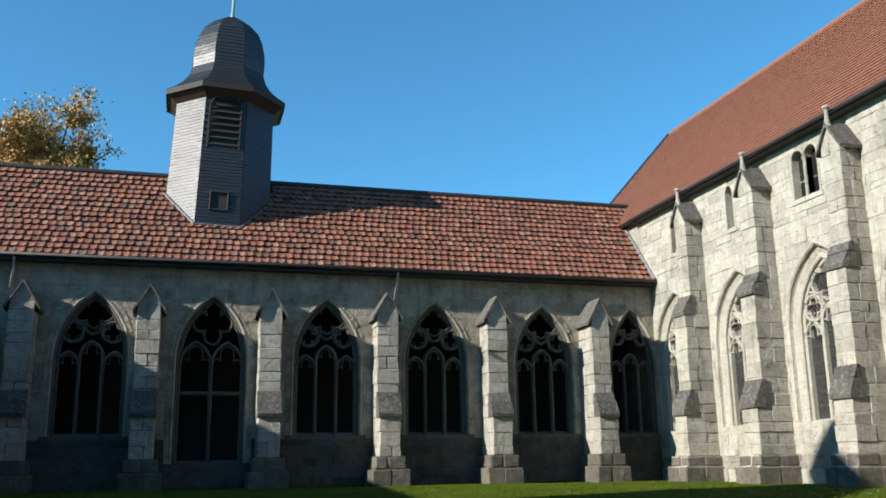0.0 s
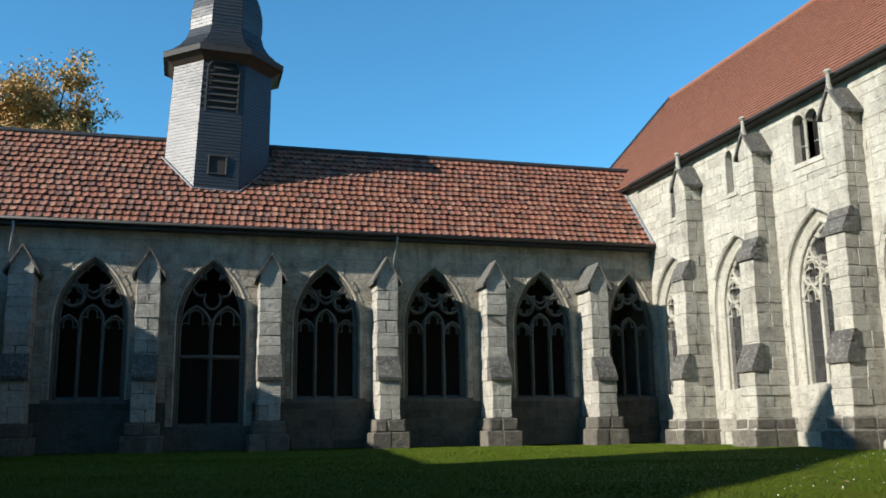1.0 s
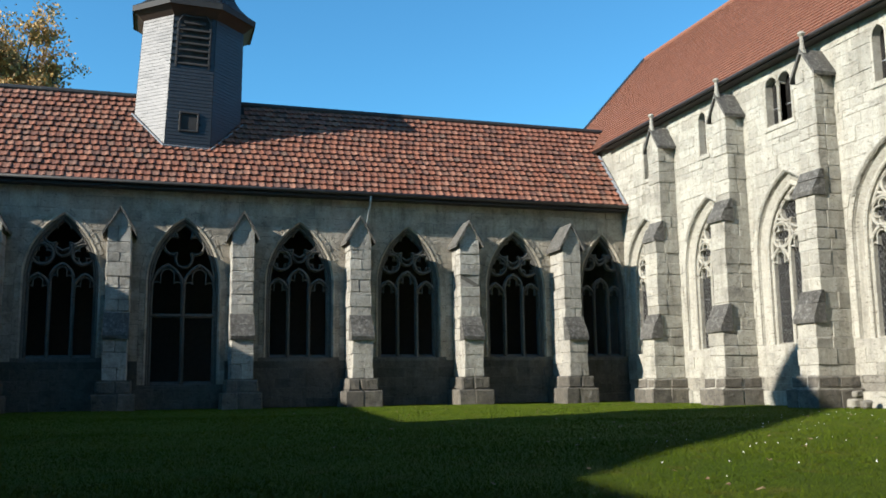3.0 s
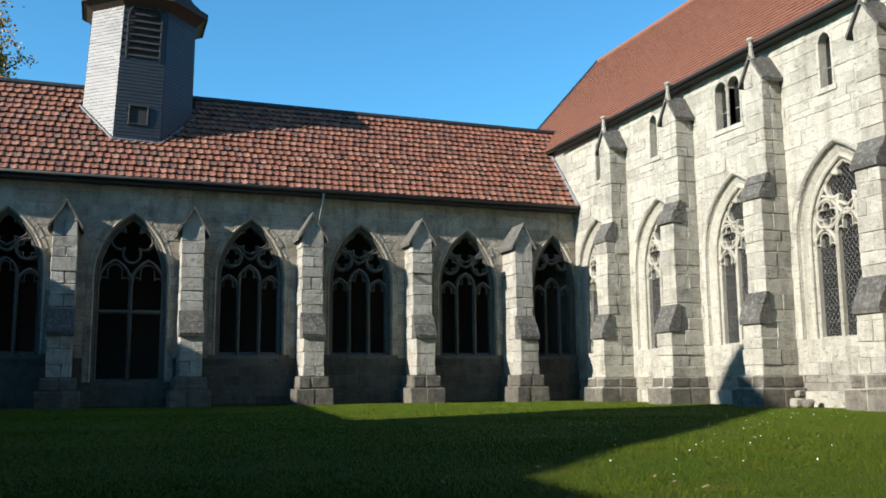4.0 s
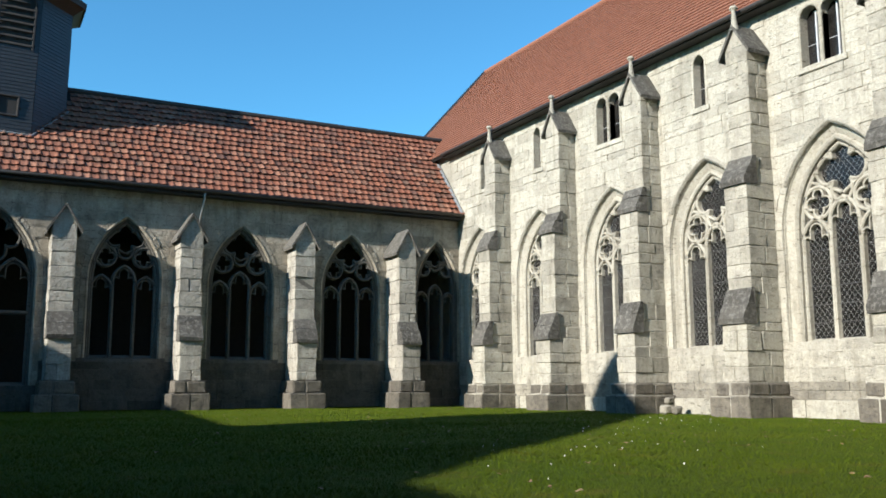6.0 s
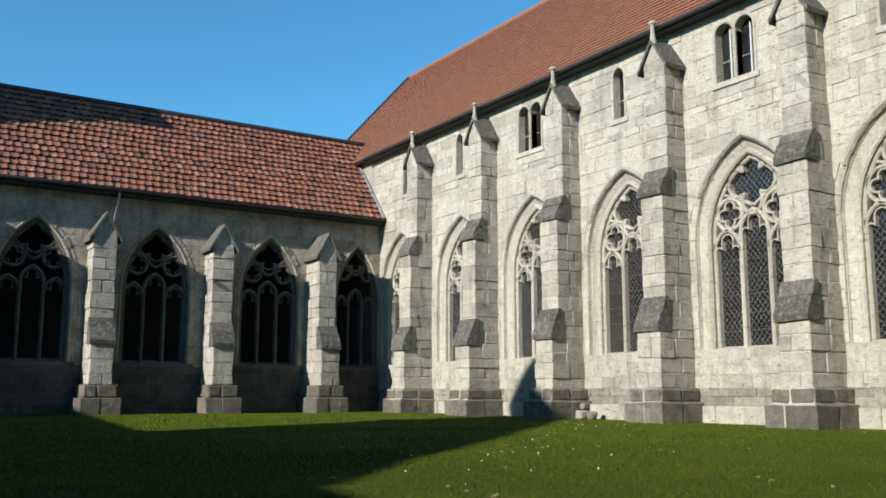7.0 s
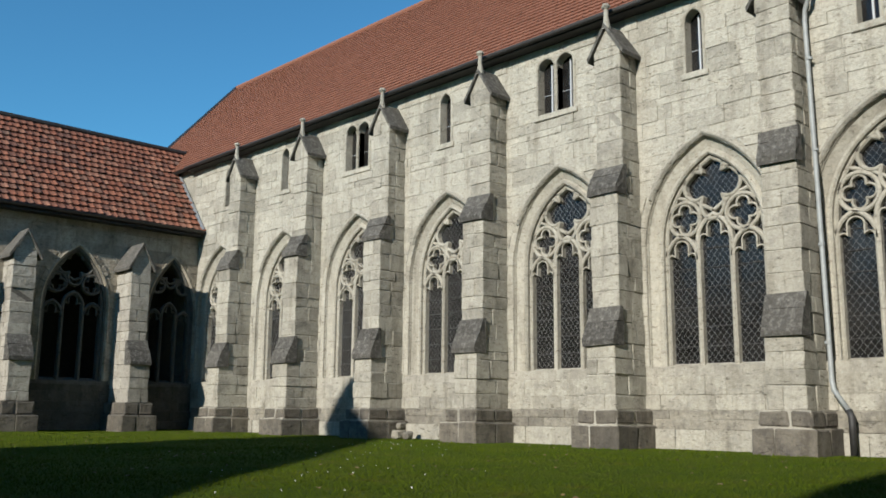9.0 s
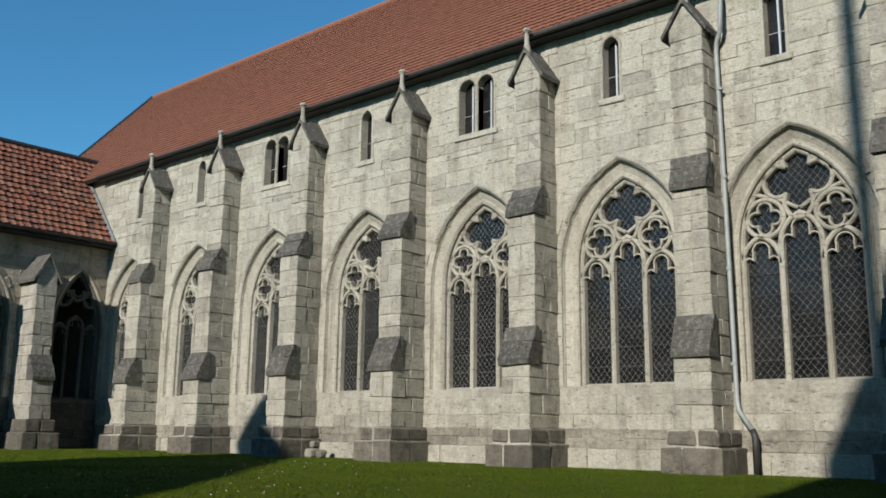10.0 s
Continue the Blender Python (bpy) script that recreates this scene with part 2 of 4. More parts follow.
def worn_box(bm, x0, x1, y0, y1, z0, z1, c=0.015, jit=0.008):
    """A stone with all its edges worn: 24 points, 26 faces."""
    ends = lambda lo, hi: ((lo, lo + c), (hi, hi - c))
    vs, idx = [], {}
    for sx in (0, 1):
        for sy in (0, 1):
            for sz in (0, 1):
                o = [ends(*r)[s] for r, s in zip(((x0, x1), (y0, y1), (z0, z1)), (sx, sy, sz))]
                d = [rnd.uniform(-jit, jit) for _ in range(3)]
                for axis in range(3):
                    idx[sx, sy, sz, axis] = len(vs)
                    vs.append([o[a][0 if a == axis else 1] + d[a] for a in range(3)])
    faces = []
    for axis in range(3):
        a, b = [k for k in range(3) if k != axis]
        for s in (0, 1):
            quad = []
            for p, q in ((0, 0), (1, 0), (1, 1), (0, 1)):
                key = [0, 0, 0]
                key[axis], key[a], key[b] = s, p, q
                quad.append(idx[(*key, axis)])
            faces.append(quad)
        for p in (0, 1):
            for q in (0, 1):
                k0, k1 = [0, 0, 0], [0, 0, 0]
                k0[a], k0[b], k1[a], k1[b] = p, q, p, q
                k1[axis] = 1
                faces.append([idx[(*k0, a)], idx[(*k1, a)], idx[(*k1, b)], idx[(*k0, b)]])
    for k in ((x, y, z) for x in (0, 1) for y in (0, 1) for z in (0, 1)):
        faces.append([idx[(*k, 0)], idx[(*k, 1)], idx[(*k, 2)]])
    add_faces(bm, vs, faces)


def sweep(bm, path, width, y0, y1, closed=False, c=None):
    """A moulded bar along a path of (x, z) in the wall's plane, from depth y0 to y1 (outwards), with chamfered front edges."""
    c = width * 0.32 if c is None else c
    n = len(path)
    rings = []
    for i in range(n):
        p = Vector(path[i])
        a = Vector(path[i - 1]) if (closed or i > 0) else None
        b = Vector(path[(i + 1) % n]) if (closed or i < n - 1) else None
        d1 = (p - a).normalized() if a is not None else (b - p).normalized()
        d2 = (b - p).normalized() if b is not None else d1
        t = d1 + d2
        t = t.normalized() if t.length > 1e-6 else d2
        nrm = Vector((-t.y, t.x))
        k = width / 2 / max(0.5, abs(nrm.dot(Vector((-d1.y, d1.x)))))
        prof = [(-k, y0), (-k, y1 - c), (-k + c, y1), (k - c, y1), (k, y1 - c), (k, y0)]
        rings.append([bm.verts.new((p.x + nrm.x * s, y, p.y + nrm.y * s)) for s, y in prof])
    for i in range(n if closed else n - 1):
        r, q = rings[i], rings[(i + 1) % n]
        for k in range(5):
            bm.faces.new((r[k], r[k + 1], q[k + 1], q[k]))
    if not closed:
        bm.faces.new(rings[0])
        bm.faces.new(rings[-1][::-1])


def tube(bm, points, radius, sides=10):
    pts = [Vector(p) for p in points]
    rings = []
    for i, p in enumerate(pts):
        d = (pts[min(i + 1, len(pts) - 1)] - pts[max(i - 1, 0)]).normalized()
        u = d.cross(Vector((0.31, 0.9, 0.2))).normalized()
        v = d.cross(u)
        rad = radius[i] if isinstance(radius, (list, tuple)) else radius
        rings.append([bm.verts.new(p + rad * (u * math.cos(2 * math.pi * k / sides) + v * math.sin(2 * math.pi * k / sides))) for k in range(sides)])
    for r, q in zip(rings, rings[1:]):
        for k in range(sides):
            bm.faces.new((r[k], r[(k + 1) % sides], q[(k + 1) % sides], q[k]))
    bm.faces.new(rings[0][::-1])
    bm.faces.new(rings[-1])


def half_arch(half, spring, apex, n=9):
    """The left half of a pointed arch, from its spring to its point: (x, z) with x from -half to 0."""
    rise = apex - spring
    r = (half * half + rise * rise) / (2 * half)
    a0, a1 = math.pi, math.pi - math.atan2(rise, r - half)
    return [(r - half + r * math.cos(a0 + (a1 - a0) * i / n), spring + r * math.sin(a0 + (a1 - a0) * i / n)) for i in range(n + 1)]


def arch_path(half, spring, apex, foot=None, n=9):
    left = half_arch(half, spring, apex, n)
    right = [(-x, z) for x, z in left[-2::-1]]
    return ([(-half, foot)] if foot is not None else []) + left + right + ([(half, foot)] if foot is not None else [])


def arch_half_at(z, half, spring, apex):
    """Half the clear width of an arch at a height."""
    if z <= spring:
        return half
    if z >= apex:
        return 0.0
    rise = apex - spring
    r = (half * half + rise * rise) / (2 * half)
    return math.sqrt(max(0.0, r * r - (z - spring) ** 2)) - (r - half)


class Opening:
    def __init__(self, x, half, sill, spring, apex, ring):
        self.x, self.half, self.sill, self.spring, self.apex, self.ring = x, half, sill, spring, apex, ring

    def blocked(self, z):
        """The stretch that the opening and its ring of stones take out of a course at a height."""
        if z < self.sill or z > self.apex + self.ring:
            return None
        h = arch_half_at(z, self.half + self.ring, self.spring, self.apex + self.ring)
        return (self.x - h, self.x + h) if h > 0.01 else None


def wall_core(name, m, x0, x1, z1, thick, openings, mat, label):
    """A wall with its openings cut right through it; local x along it, face at y = 0, body behind."""
    bm = bmesh.new()
    cuts = [x0] + [(a.x + a.half + b.x - b.half) / 2 for a, b in zip(openings, openings[1:])] + [x1]
    for o, a, b in zip(openings, cuts, cuts[1:]):
        left = half_arch(o.half, o.spring, o.apex)
        prism(bm, [(a, 0), (o.x, 0), (o.x, o.sill), (o.x - o.half, o.sill)] + [(o.x + x, z) for x, z in left] + [(o.x, z1), (a, z1)], 0, -thick)
        prism(bm, [(b, 0), (b, z1), (o.x, z1)] + [(o.x - x, z) for x, z in left[::-1]] + [(o.x + o.half, o.sill), (o.x, o.sill), (o.x, 0)], 0, -thick)
    me = finish(bm, name, mat)
    ob = new(name, me)
    ob.matrix_world = m
    return tagged(ob, label, "wall", kind="structure")


# ---- ground ----
def build_ground():
    bm = bmesh.new()
    xs = [-900, -200, -60] + [-14 + 1.5 * i for i in range(23)] + [60, 200, 900]
    ys = [-900, -200, -60] + [-10 + 1.5 * i for i in range(31)] + [80, 300, 2500]
    grid = [[bm.verts.new((x, y, 0.05 * (noise.noise((x * 0.25, y * 0.25, 0)) - 0.15) if -13 < x < 17 and 3 < y < 33 else -0.02)) for x in xs] for y in ys]
    for a, b in zip(grid, grid[1:]):
        for i in range(len(xs) - 1):
            bm.faces.new((a[i], a[i + 1], b[i + 1], b[i]))
    ob = new("ground", finish(bm, "ground", M_LAWN, True))
    tagged(ob, "mown green lawn of the cloister courtyard", "lawn", kind="structure")


def lawn_z(x, y):
    return 0.05 * (noise.noise((x * 0.25, y * 0.25, 0)) - 0.15) if -13 < x < 17 and 3 < y < 33 else -0.02


def build_grass():
    r = random.Random(3)
    vs, fs = [], []
    for i in range(150000):
        d = 4.5 + 29 * r.random() ** 1.35
        a = radians(r.uniform(-14, 78))
        x, y = d * math.sin(a), d * math.cos(a)
        if x > XB - 0.1 or y > YA - 0.1:
            continue
        hgt, w, t = r.uniform(0.016, 0.042), 0.004 + 0.00035 * d, r.uniform(0, math.pi)
        lx, ly = r.uniform(-0.03, 0.03), r.uniform(-0.03, 0.03)
        z, n = lawn_z(x, y) - 0.005, len(vs)
        vs += [(x - w * math.cos(t), y - w * math.sin(t), z), (x + w * math.cos(t), y + w * math.sin(t), z), (x + lx, y + ly, z + hgt)]
        fs.append((n, n + 1, n + 2))
    me = bpy.data.meshes.new("grass")
    me.from_pydata(vs, [], fs)
    me.materials.append(M_BLADE)
    tagged(new("grass", me), "short green grass blades of the lawn", "grass", kind="stuff")


# ---- stone courses ----
def course_heights(z0, z1, low, high):
    out = [z0]
    while out[-1] < z1 - low * 0.6:
        out.append(min(z1, out[-1] + rnd.uniform(low, high)))
    out[-1] = z1
    return out


def lay_courses(parent, x0, x1, z0, z1, openings, near, mat, low=0.3, high=0.5, lengths=(0.5, 1.15), proud=0.012, name="stone", cap=300):
    """Ashlar round the openings: the stones of a near stretch as parts, the others joined."""
    rest = bmesh.new()
    zs, count = course_heights(z0, z1, low, high), 0
    for a, b in zip(zs, zs[1:]):
        holes_a = [o.blocked(a + 0.02) for o in openings]
        holes_b = [o.blocked(b - 0.02) for o in openings]
        spans, left = [], (x0, x0)
        for ha, hb, o in sorted(zip(holes_a, holes_b, openings), key=lambda t: t[2].x):
            if ha is None and hb is None:
                continue
            ha = ha or ((o.x, o.x) if a >= o.sill else (o.x - o.half - o.ring, o.x + o.half + o.ring))
            hb = hb or (o.x, o.x)
            spans.append((left, (ha[0], hb[0])))
            left = (ha[1], hb[1])
        spans.append((left, (x1, x1)))
        for (la, lb), (ra, rb) in spans:
            if min(ra - la, rb - lb) < 0.03:
                continue
            lo, hi = max(la, lb), min(ra, rb)
            joints, x = [(la, lb)], lo + rnd.uniform(*lengths)
            while x < hi - 0.3:
                joints.append((x, x))
                x += rnd.uniform(*lengths)
            joints.append((ra, rb))
            for (pa, pb), (qa, qb) in zip(joints, joints[1:]):
                g = 0.0035
                corners = [(pa + g, a + g), (qa - g, a + g), (qb - g, b - g), (pb + g, b - g)]
                y1 = proud + rnd.choice((0, 0, 0, 0, 0.016)) + rnd.uniform(-0.003, 0.004)
                mid = (pa + qa) / 2
                if near(mid, a) and count < cap:
                    bm = bmesh.new()
                    block(bm, corners, -0.03, y1, 0.006, 0.006)
                    part(name, bm, mat, parent)
                    count += 1
                else:
                    block(rest, corners, -0.03, y1, 0.006, 0.006)
    tagged(part("stonework", rest, mat, parent), "coursed ashlar stones", kind="stuff")


def lay_ring(parent, o, mat, proud, name="voussoir", jambs=True, ring=None, hood=False):
    """The stones round an opening: voussoirs up to the point and long-and-short jambs."""
    ring = ring or o.ring
    inner, outer = half_arch(o.half, o.spring, o.apex, 14), half_arch(o.half + ring, o.spring, o.apex + ring, 14)
    bm = bmesh.new()
    if hood:
        top = arch_path(o.half + 0.07, o.spring, o.apex + 0.08, None, 14)
        sweep(bm, [(o.x + a, b) for a, b in top[5:-5]], 0.13, -0.02, proud + 0.075, c=0.05)
        part("hood_mould", bm, mat, parent)
    else:
        sweep(bm, [(o.x + a, b) for a, b in arch_path(o.half + 0.05, o.spring, o.apex + 0.06, o.sill, 12)], 0.13, -0.12, proud + 0.02, c=0.05)
        part("architrave", bm, mat, parent)
    bm = bmesh.new()
    za, zb = o.apex + 0.06, o.apex + ring + 0.42
    block(bm, [(o.x - 0.17, za), (o.x + 0.17, za), (o.x + 0.2, zb), (o.x - 0.2, zb)], -0.02, proud + 0.006)
    part("keystone", bm, mat, parent)
    for side in (-1, 1):
        for i in range(0, 14, 2):
            pick = lambda line, k: (o.x - side * line[k][0] if side > 0 else o.x + line[k][0], line[k][1])
            cs = [pick(inner, i), pick(outer, i), pick(outer, i + 2), pick(inner, i + 2)]
            c0 = (sum(c[0] for c in cs) / 4, sum(c[1] for c in cs) / 4)
            cs = [(x + (c0[0] - x) * 0.025, z + (c0[1] - z) * 0.025) for x, z in cs]
            bm = bmesh.new()
            block(bm, cs, -0.2, proud + rnd.uniform(-0.006, 0.006))
            part(name, bm, mat, parent)
        if jambs:
            zs = course_heights(o.sill, o.spring, 0.35, 0.6)
            for a, b in zip(zs, zs[1:]):
                x0, x1 = sorted((o.x + side * o.half, o.x + side * (o.half + ring)))
                bm = bmesh.new()
                block(bm, [(x0 + 0.005, a + 0.006), (x1 - 0.006, a + 0.006), (x1 - 0.006, b - 0.006), (x0 + 0.005, b - 0.006)], -0.2, proud + rnd.uniform(-0.006, 0.006))
                part("jamb_stone", bm, mat, parent)


# ---- windows ----
def arc(cx, cz, r, a0, a1, n=8):
    return [(cx + r * math.cos(radians(a0 + (a1 - a0) * i / n)), cz + r * math.sin(radians(a0 + (a1 - a0) * i / n))) for i in range(n + 1)]


def foil_path(cx, cz, r, off, lobes=4):
    """A foiled figure: lobes of radius r, off from the middle."""
    out = []
    span = 90 + 180 / lobes - math.degrees(math.acos(off * math.sin(math.pi / lobes) / r)) - 2
    for k in range(lobes):
        a = 90 - k * 360 / lobes
        out += arc(cx + off * math.cos(radians(a)), cz + off * math.sin(radians(a)), r, a + span, a - span, 9)
    return out


def cusped_head(x, half, spring, rise):
    """The trefoil head of a light."""
    left = arc(x - half * 0.7, spring + half * 0.2, half * 0.3, 190, 40, 6)
    top = arc(x, spring + rise - half * 0.68, half * 0.48, 195, 90, 5)
    return left + top + [(2 * x - px, pz) for px, pz in (left + top[:-1])[::-1]]


def clip_bar(bm, p, q, o, w, y):
    """A thin bar between two points, kept inside a window's outline."""
    inside = []
    for i in range(41):
        x, z = p[0] + (q[0] - p[0]) * i / 40, p[1] + (q[1] - p[1]) * i / 40
        if o.sill < z < o.apex and abs(x - o.x) < arch_half_at(z, o.half, o.spring, o.apex):
            inside.append((x, z))
    if len(inside) < 2:
        return
    a, b = Vector(inside[0]), Vector(inside[-1])
    n = Vector((-(b - a).y, (b - a).x)).normalized() * w / 2
    add_faces(bm, [(a.x - n.x, y, a.y - n.y), (a.x + n.x, y, a.y + n.y), (b.x + n.x, y, b.y + n.y), (b.x - n.x, y, b.y - n.y), ((a.x), y + w / 2, a.y), (b.x, y + w / 2, b.y)],
              [(0, 1, 2, 3), (1, 4, 5, 2), (4, 0, 3, 5)])


REVEAL = ((0.0, 0.02), (0.05, 0.02), (0.09, -0.03), (0.6, -0.12), (0.64, -0.075), (0.7, -0.06), (0.77, -0.08), (0.81, -0.15), (1.0, -0.3))


def moulded_reveal(bm, outer, inner):
    """The stepped jamb and arch between the wall's face and the tracery: hollows and rolls that follow the opening."""
    rings = []
    for f, y in REVEAL:
        half = outer.half + (inner.half - 0.08 - outer.half) * f
        apex = outer.apex + (inner.apex - 0.1 - outer.apex) * f
        rings.append([bm.verts.new((outer.x + a, y, b)) for a, b in arch_path(half, outer.spring, apex, outer.sill, 12)])
    for r, q in zip(rings, rings[1:]):
        for i in range(len(r) - 1):
            bm.faces.new((r[i], r[i + 1], q[i + 1], q[i]))


def traceried_window(number, m, o, stone, label, glazed, door=False, reveal=None):
    """A pointed window: moulded frame, mullions, cusped lights, foiled circles, a large quatrefoil, glass and wire lattice."""
    top = new(f"window_{number}")
    top.matrix_world = m
    tagged(top, label, "window", "pointed windows", "structure")
    s, x = o.half / 1.38, o.x
    yb, yf = -0.36, -0.16
    bm = bmesh.new()
    sweep(bm, [(x + a, b) for a, b in arch_path(o.half - 0.03, o.spring, o.apex - 0.04, o.sill)], 0.13, -0.42, -0.05)
    part("outer_moulding", bm, stone, top)
    if reveal:
        bm = bmesh.new()
        moulded_reveal(bm, reveal, o)
        part("reveal", bm, stone, top, "deep moulded stone reveal")
    wide = reveal.half if reveal else o.half
    bm = bmesh.new()
    sweep(bm, [(x + a, b) for a, b in arch_path(o.half - 0.13, o.spring, o.apex - 0.17, o.sill)], 0.11, -0.42, yf)
    part("window_frame", bm, stone, top)
    bm = bmesh.new()
    add_faces(bm, [(x - wide, -0.5, o.sill + 0.12), (x + wide, -0.5, o.sill + 0.12), (x + wide, 0.03, o.sill - 0.05), (x - wide, 0.03, o.sill - 0.05),
                   (x - wide, -0.5, o.sill - 0.14), (x + wide, -0.5, o.sill - 0.14), (x + wide, 0.03, o.sill - 0.14), (x - wide, 0.03, o.sill - 0.14)],
              [(0, 1, 2, 3), (3, 2, 6, 7), (4, 7, 6, 5), (0, 3, 7, 4), (1, 5, 6, 2), (0, 4, 5, 1)])
    part("window_sill", bm, stone, top)
    qz, r4 = o.apex - 0.82 * s, 0.33 * s
    if door:
        zt = 3.27
        bm = bmesh.new()
        sweep(bm, [(x - o.half + 0.1, zt), (x + o.half - 0.1, zt)], 0.14, yb, yf)
        part("transom", bm, stone, top)
        bm = bmesh.new()
        sweep(bm, [(x, o.sill), (x, o.spring + 0.1)], 0.15, yb, yf)
        part("mullion", bm, stone, top)
        heads = [(x - 0.62 * s, 0.62 * s, o.spring - 0.25, 0.95 * s), (x + 0.62 * s, 0.62 * s, o.spring - 0.25, 0.95 * s)]
        circles, qz, r4 = [], o.apex - 1.08 * s, 0.36 * s
    else:
        zl = o.spring - 0.42 * s
        for sx in (-1, 1):
            bm = bmesh.new()
            sweep(bm, [(x + sx * 0.43 * s, o.sill), (x + sx * 0.43 * s, zl + 0.45 * s)], 0.12, yb, yf)
            part("mullion", bm, stone, top)
        heads = [(x - 0.86 * s, 0.43 * s, zl, 0.62 * s), (x, 0.43 * s, zl + 0.42 * s, 0.62 * s), (x + 0.86 * s, 0.43 * s, zl, 0.62 * s)]
        circles = [(x - 0.74 * s, qz - 0.76 * s, 0.45 * s), (x + 0.74 * s, qz - 0.76 * s, 0.45 * s)]
    for hx, hh, hz, rise in heads:
        bm = bmesh.new()
        sweep(bm, [(hx + a, b) for a, b in arch_path(hh, hz, hz + rise, None, 6)], 0.1, yb, yf)
        head = part("light_head", bm, stone, top)
        bm = bmesh.new()
        sweep(bm, cusped_head(hx, hh - 0.05, hz - 0.02, rise - 0.03), 0.036, yb + 0.03, yf - 0.03)
        part("cusping", bm, stone, head)
    for cx, cz, r in circles:
        bm = bmesh.new()
        sweep(bm, arc(cx, cz, r - 0.04, 0, 345, 23), 0.09, yb, yf, True)
        circle = part("foiled_circle", bm, stone, top)
        bm = bmesh.new()
        sweep(bm, foil_path(cx, cz, r * 0.34, r * 0.45), 0.05, yb + 0.03, yf - 0.03, True)
        part("foil", bm, stone, circle)
    bm = bmesh.new()
    sweep(bm, [(px, qz + (pz - qz) * 1.16) for px, pz in foil_path(x, qz, r4 * 0.92, r4 * 1.27)], 0.09, yb, yf, True)
    part("quatrefoil", bm, stone, top)
    if not door:
        bm = bmesh.new()
        for sx in (-1, 1):
            sweep(bm, [(x + sx * 0.02, qz - 0.62 * s), (x + sx * 0.45 * s, qz - 0.36 * s), (x + sx * 0.95 * s, qz - 0.2 * s)], 0.08, yb, yf - 0.02)
        part("tracery_bar", bm, stone, top)
    if glazed:
        bm = bmesh.new()
        prism(bm, [(x + a, b) for a, b in arch_path(o.half - 0.02, o.spring, o.apex - 0.02, o.sill + 0.02)], -0.335, -0.341)
        pane = part("pane", bm, M_GLASS, top, "dark leaded glass pane")
        bm = bmesh.new()
        step = 0.15
        for k in range(-40, 60):
            c = o.sill + k * step * 1.25
            clip_bar(bm, (x - 1.6, c - 1.6 * 1.25), (x + 1.6, c + 1.6 * 1.25), o, 0.006, -0.3)
            clip_bar(bm, (x - 1.6, c + 1.6 * 1.25), (x + 1.6, c - 1.6 * 1.25), o, 0.006, -0.3)
        part("wire_lattice", bm, M_WIRE, top, "galvanised wire lattice over the glass")
        for k in range(1, 7):
            bm = bmesh.new()
            clip_bar(bm, (x - 1.5, o.sill + k * 0.45), (x + 1.5, o.sill + k * 0.45), o, 0.03, -0.315)
            part("saddle_bar", bm, M_IRON, top)
    return top


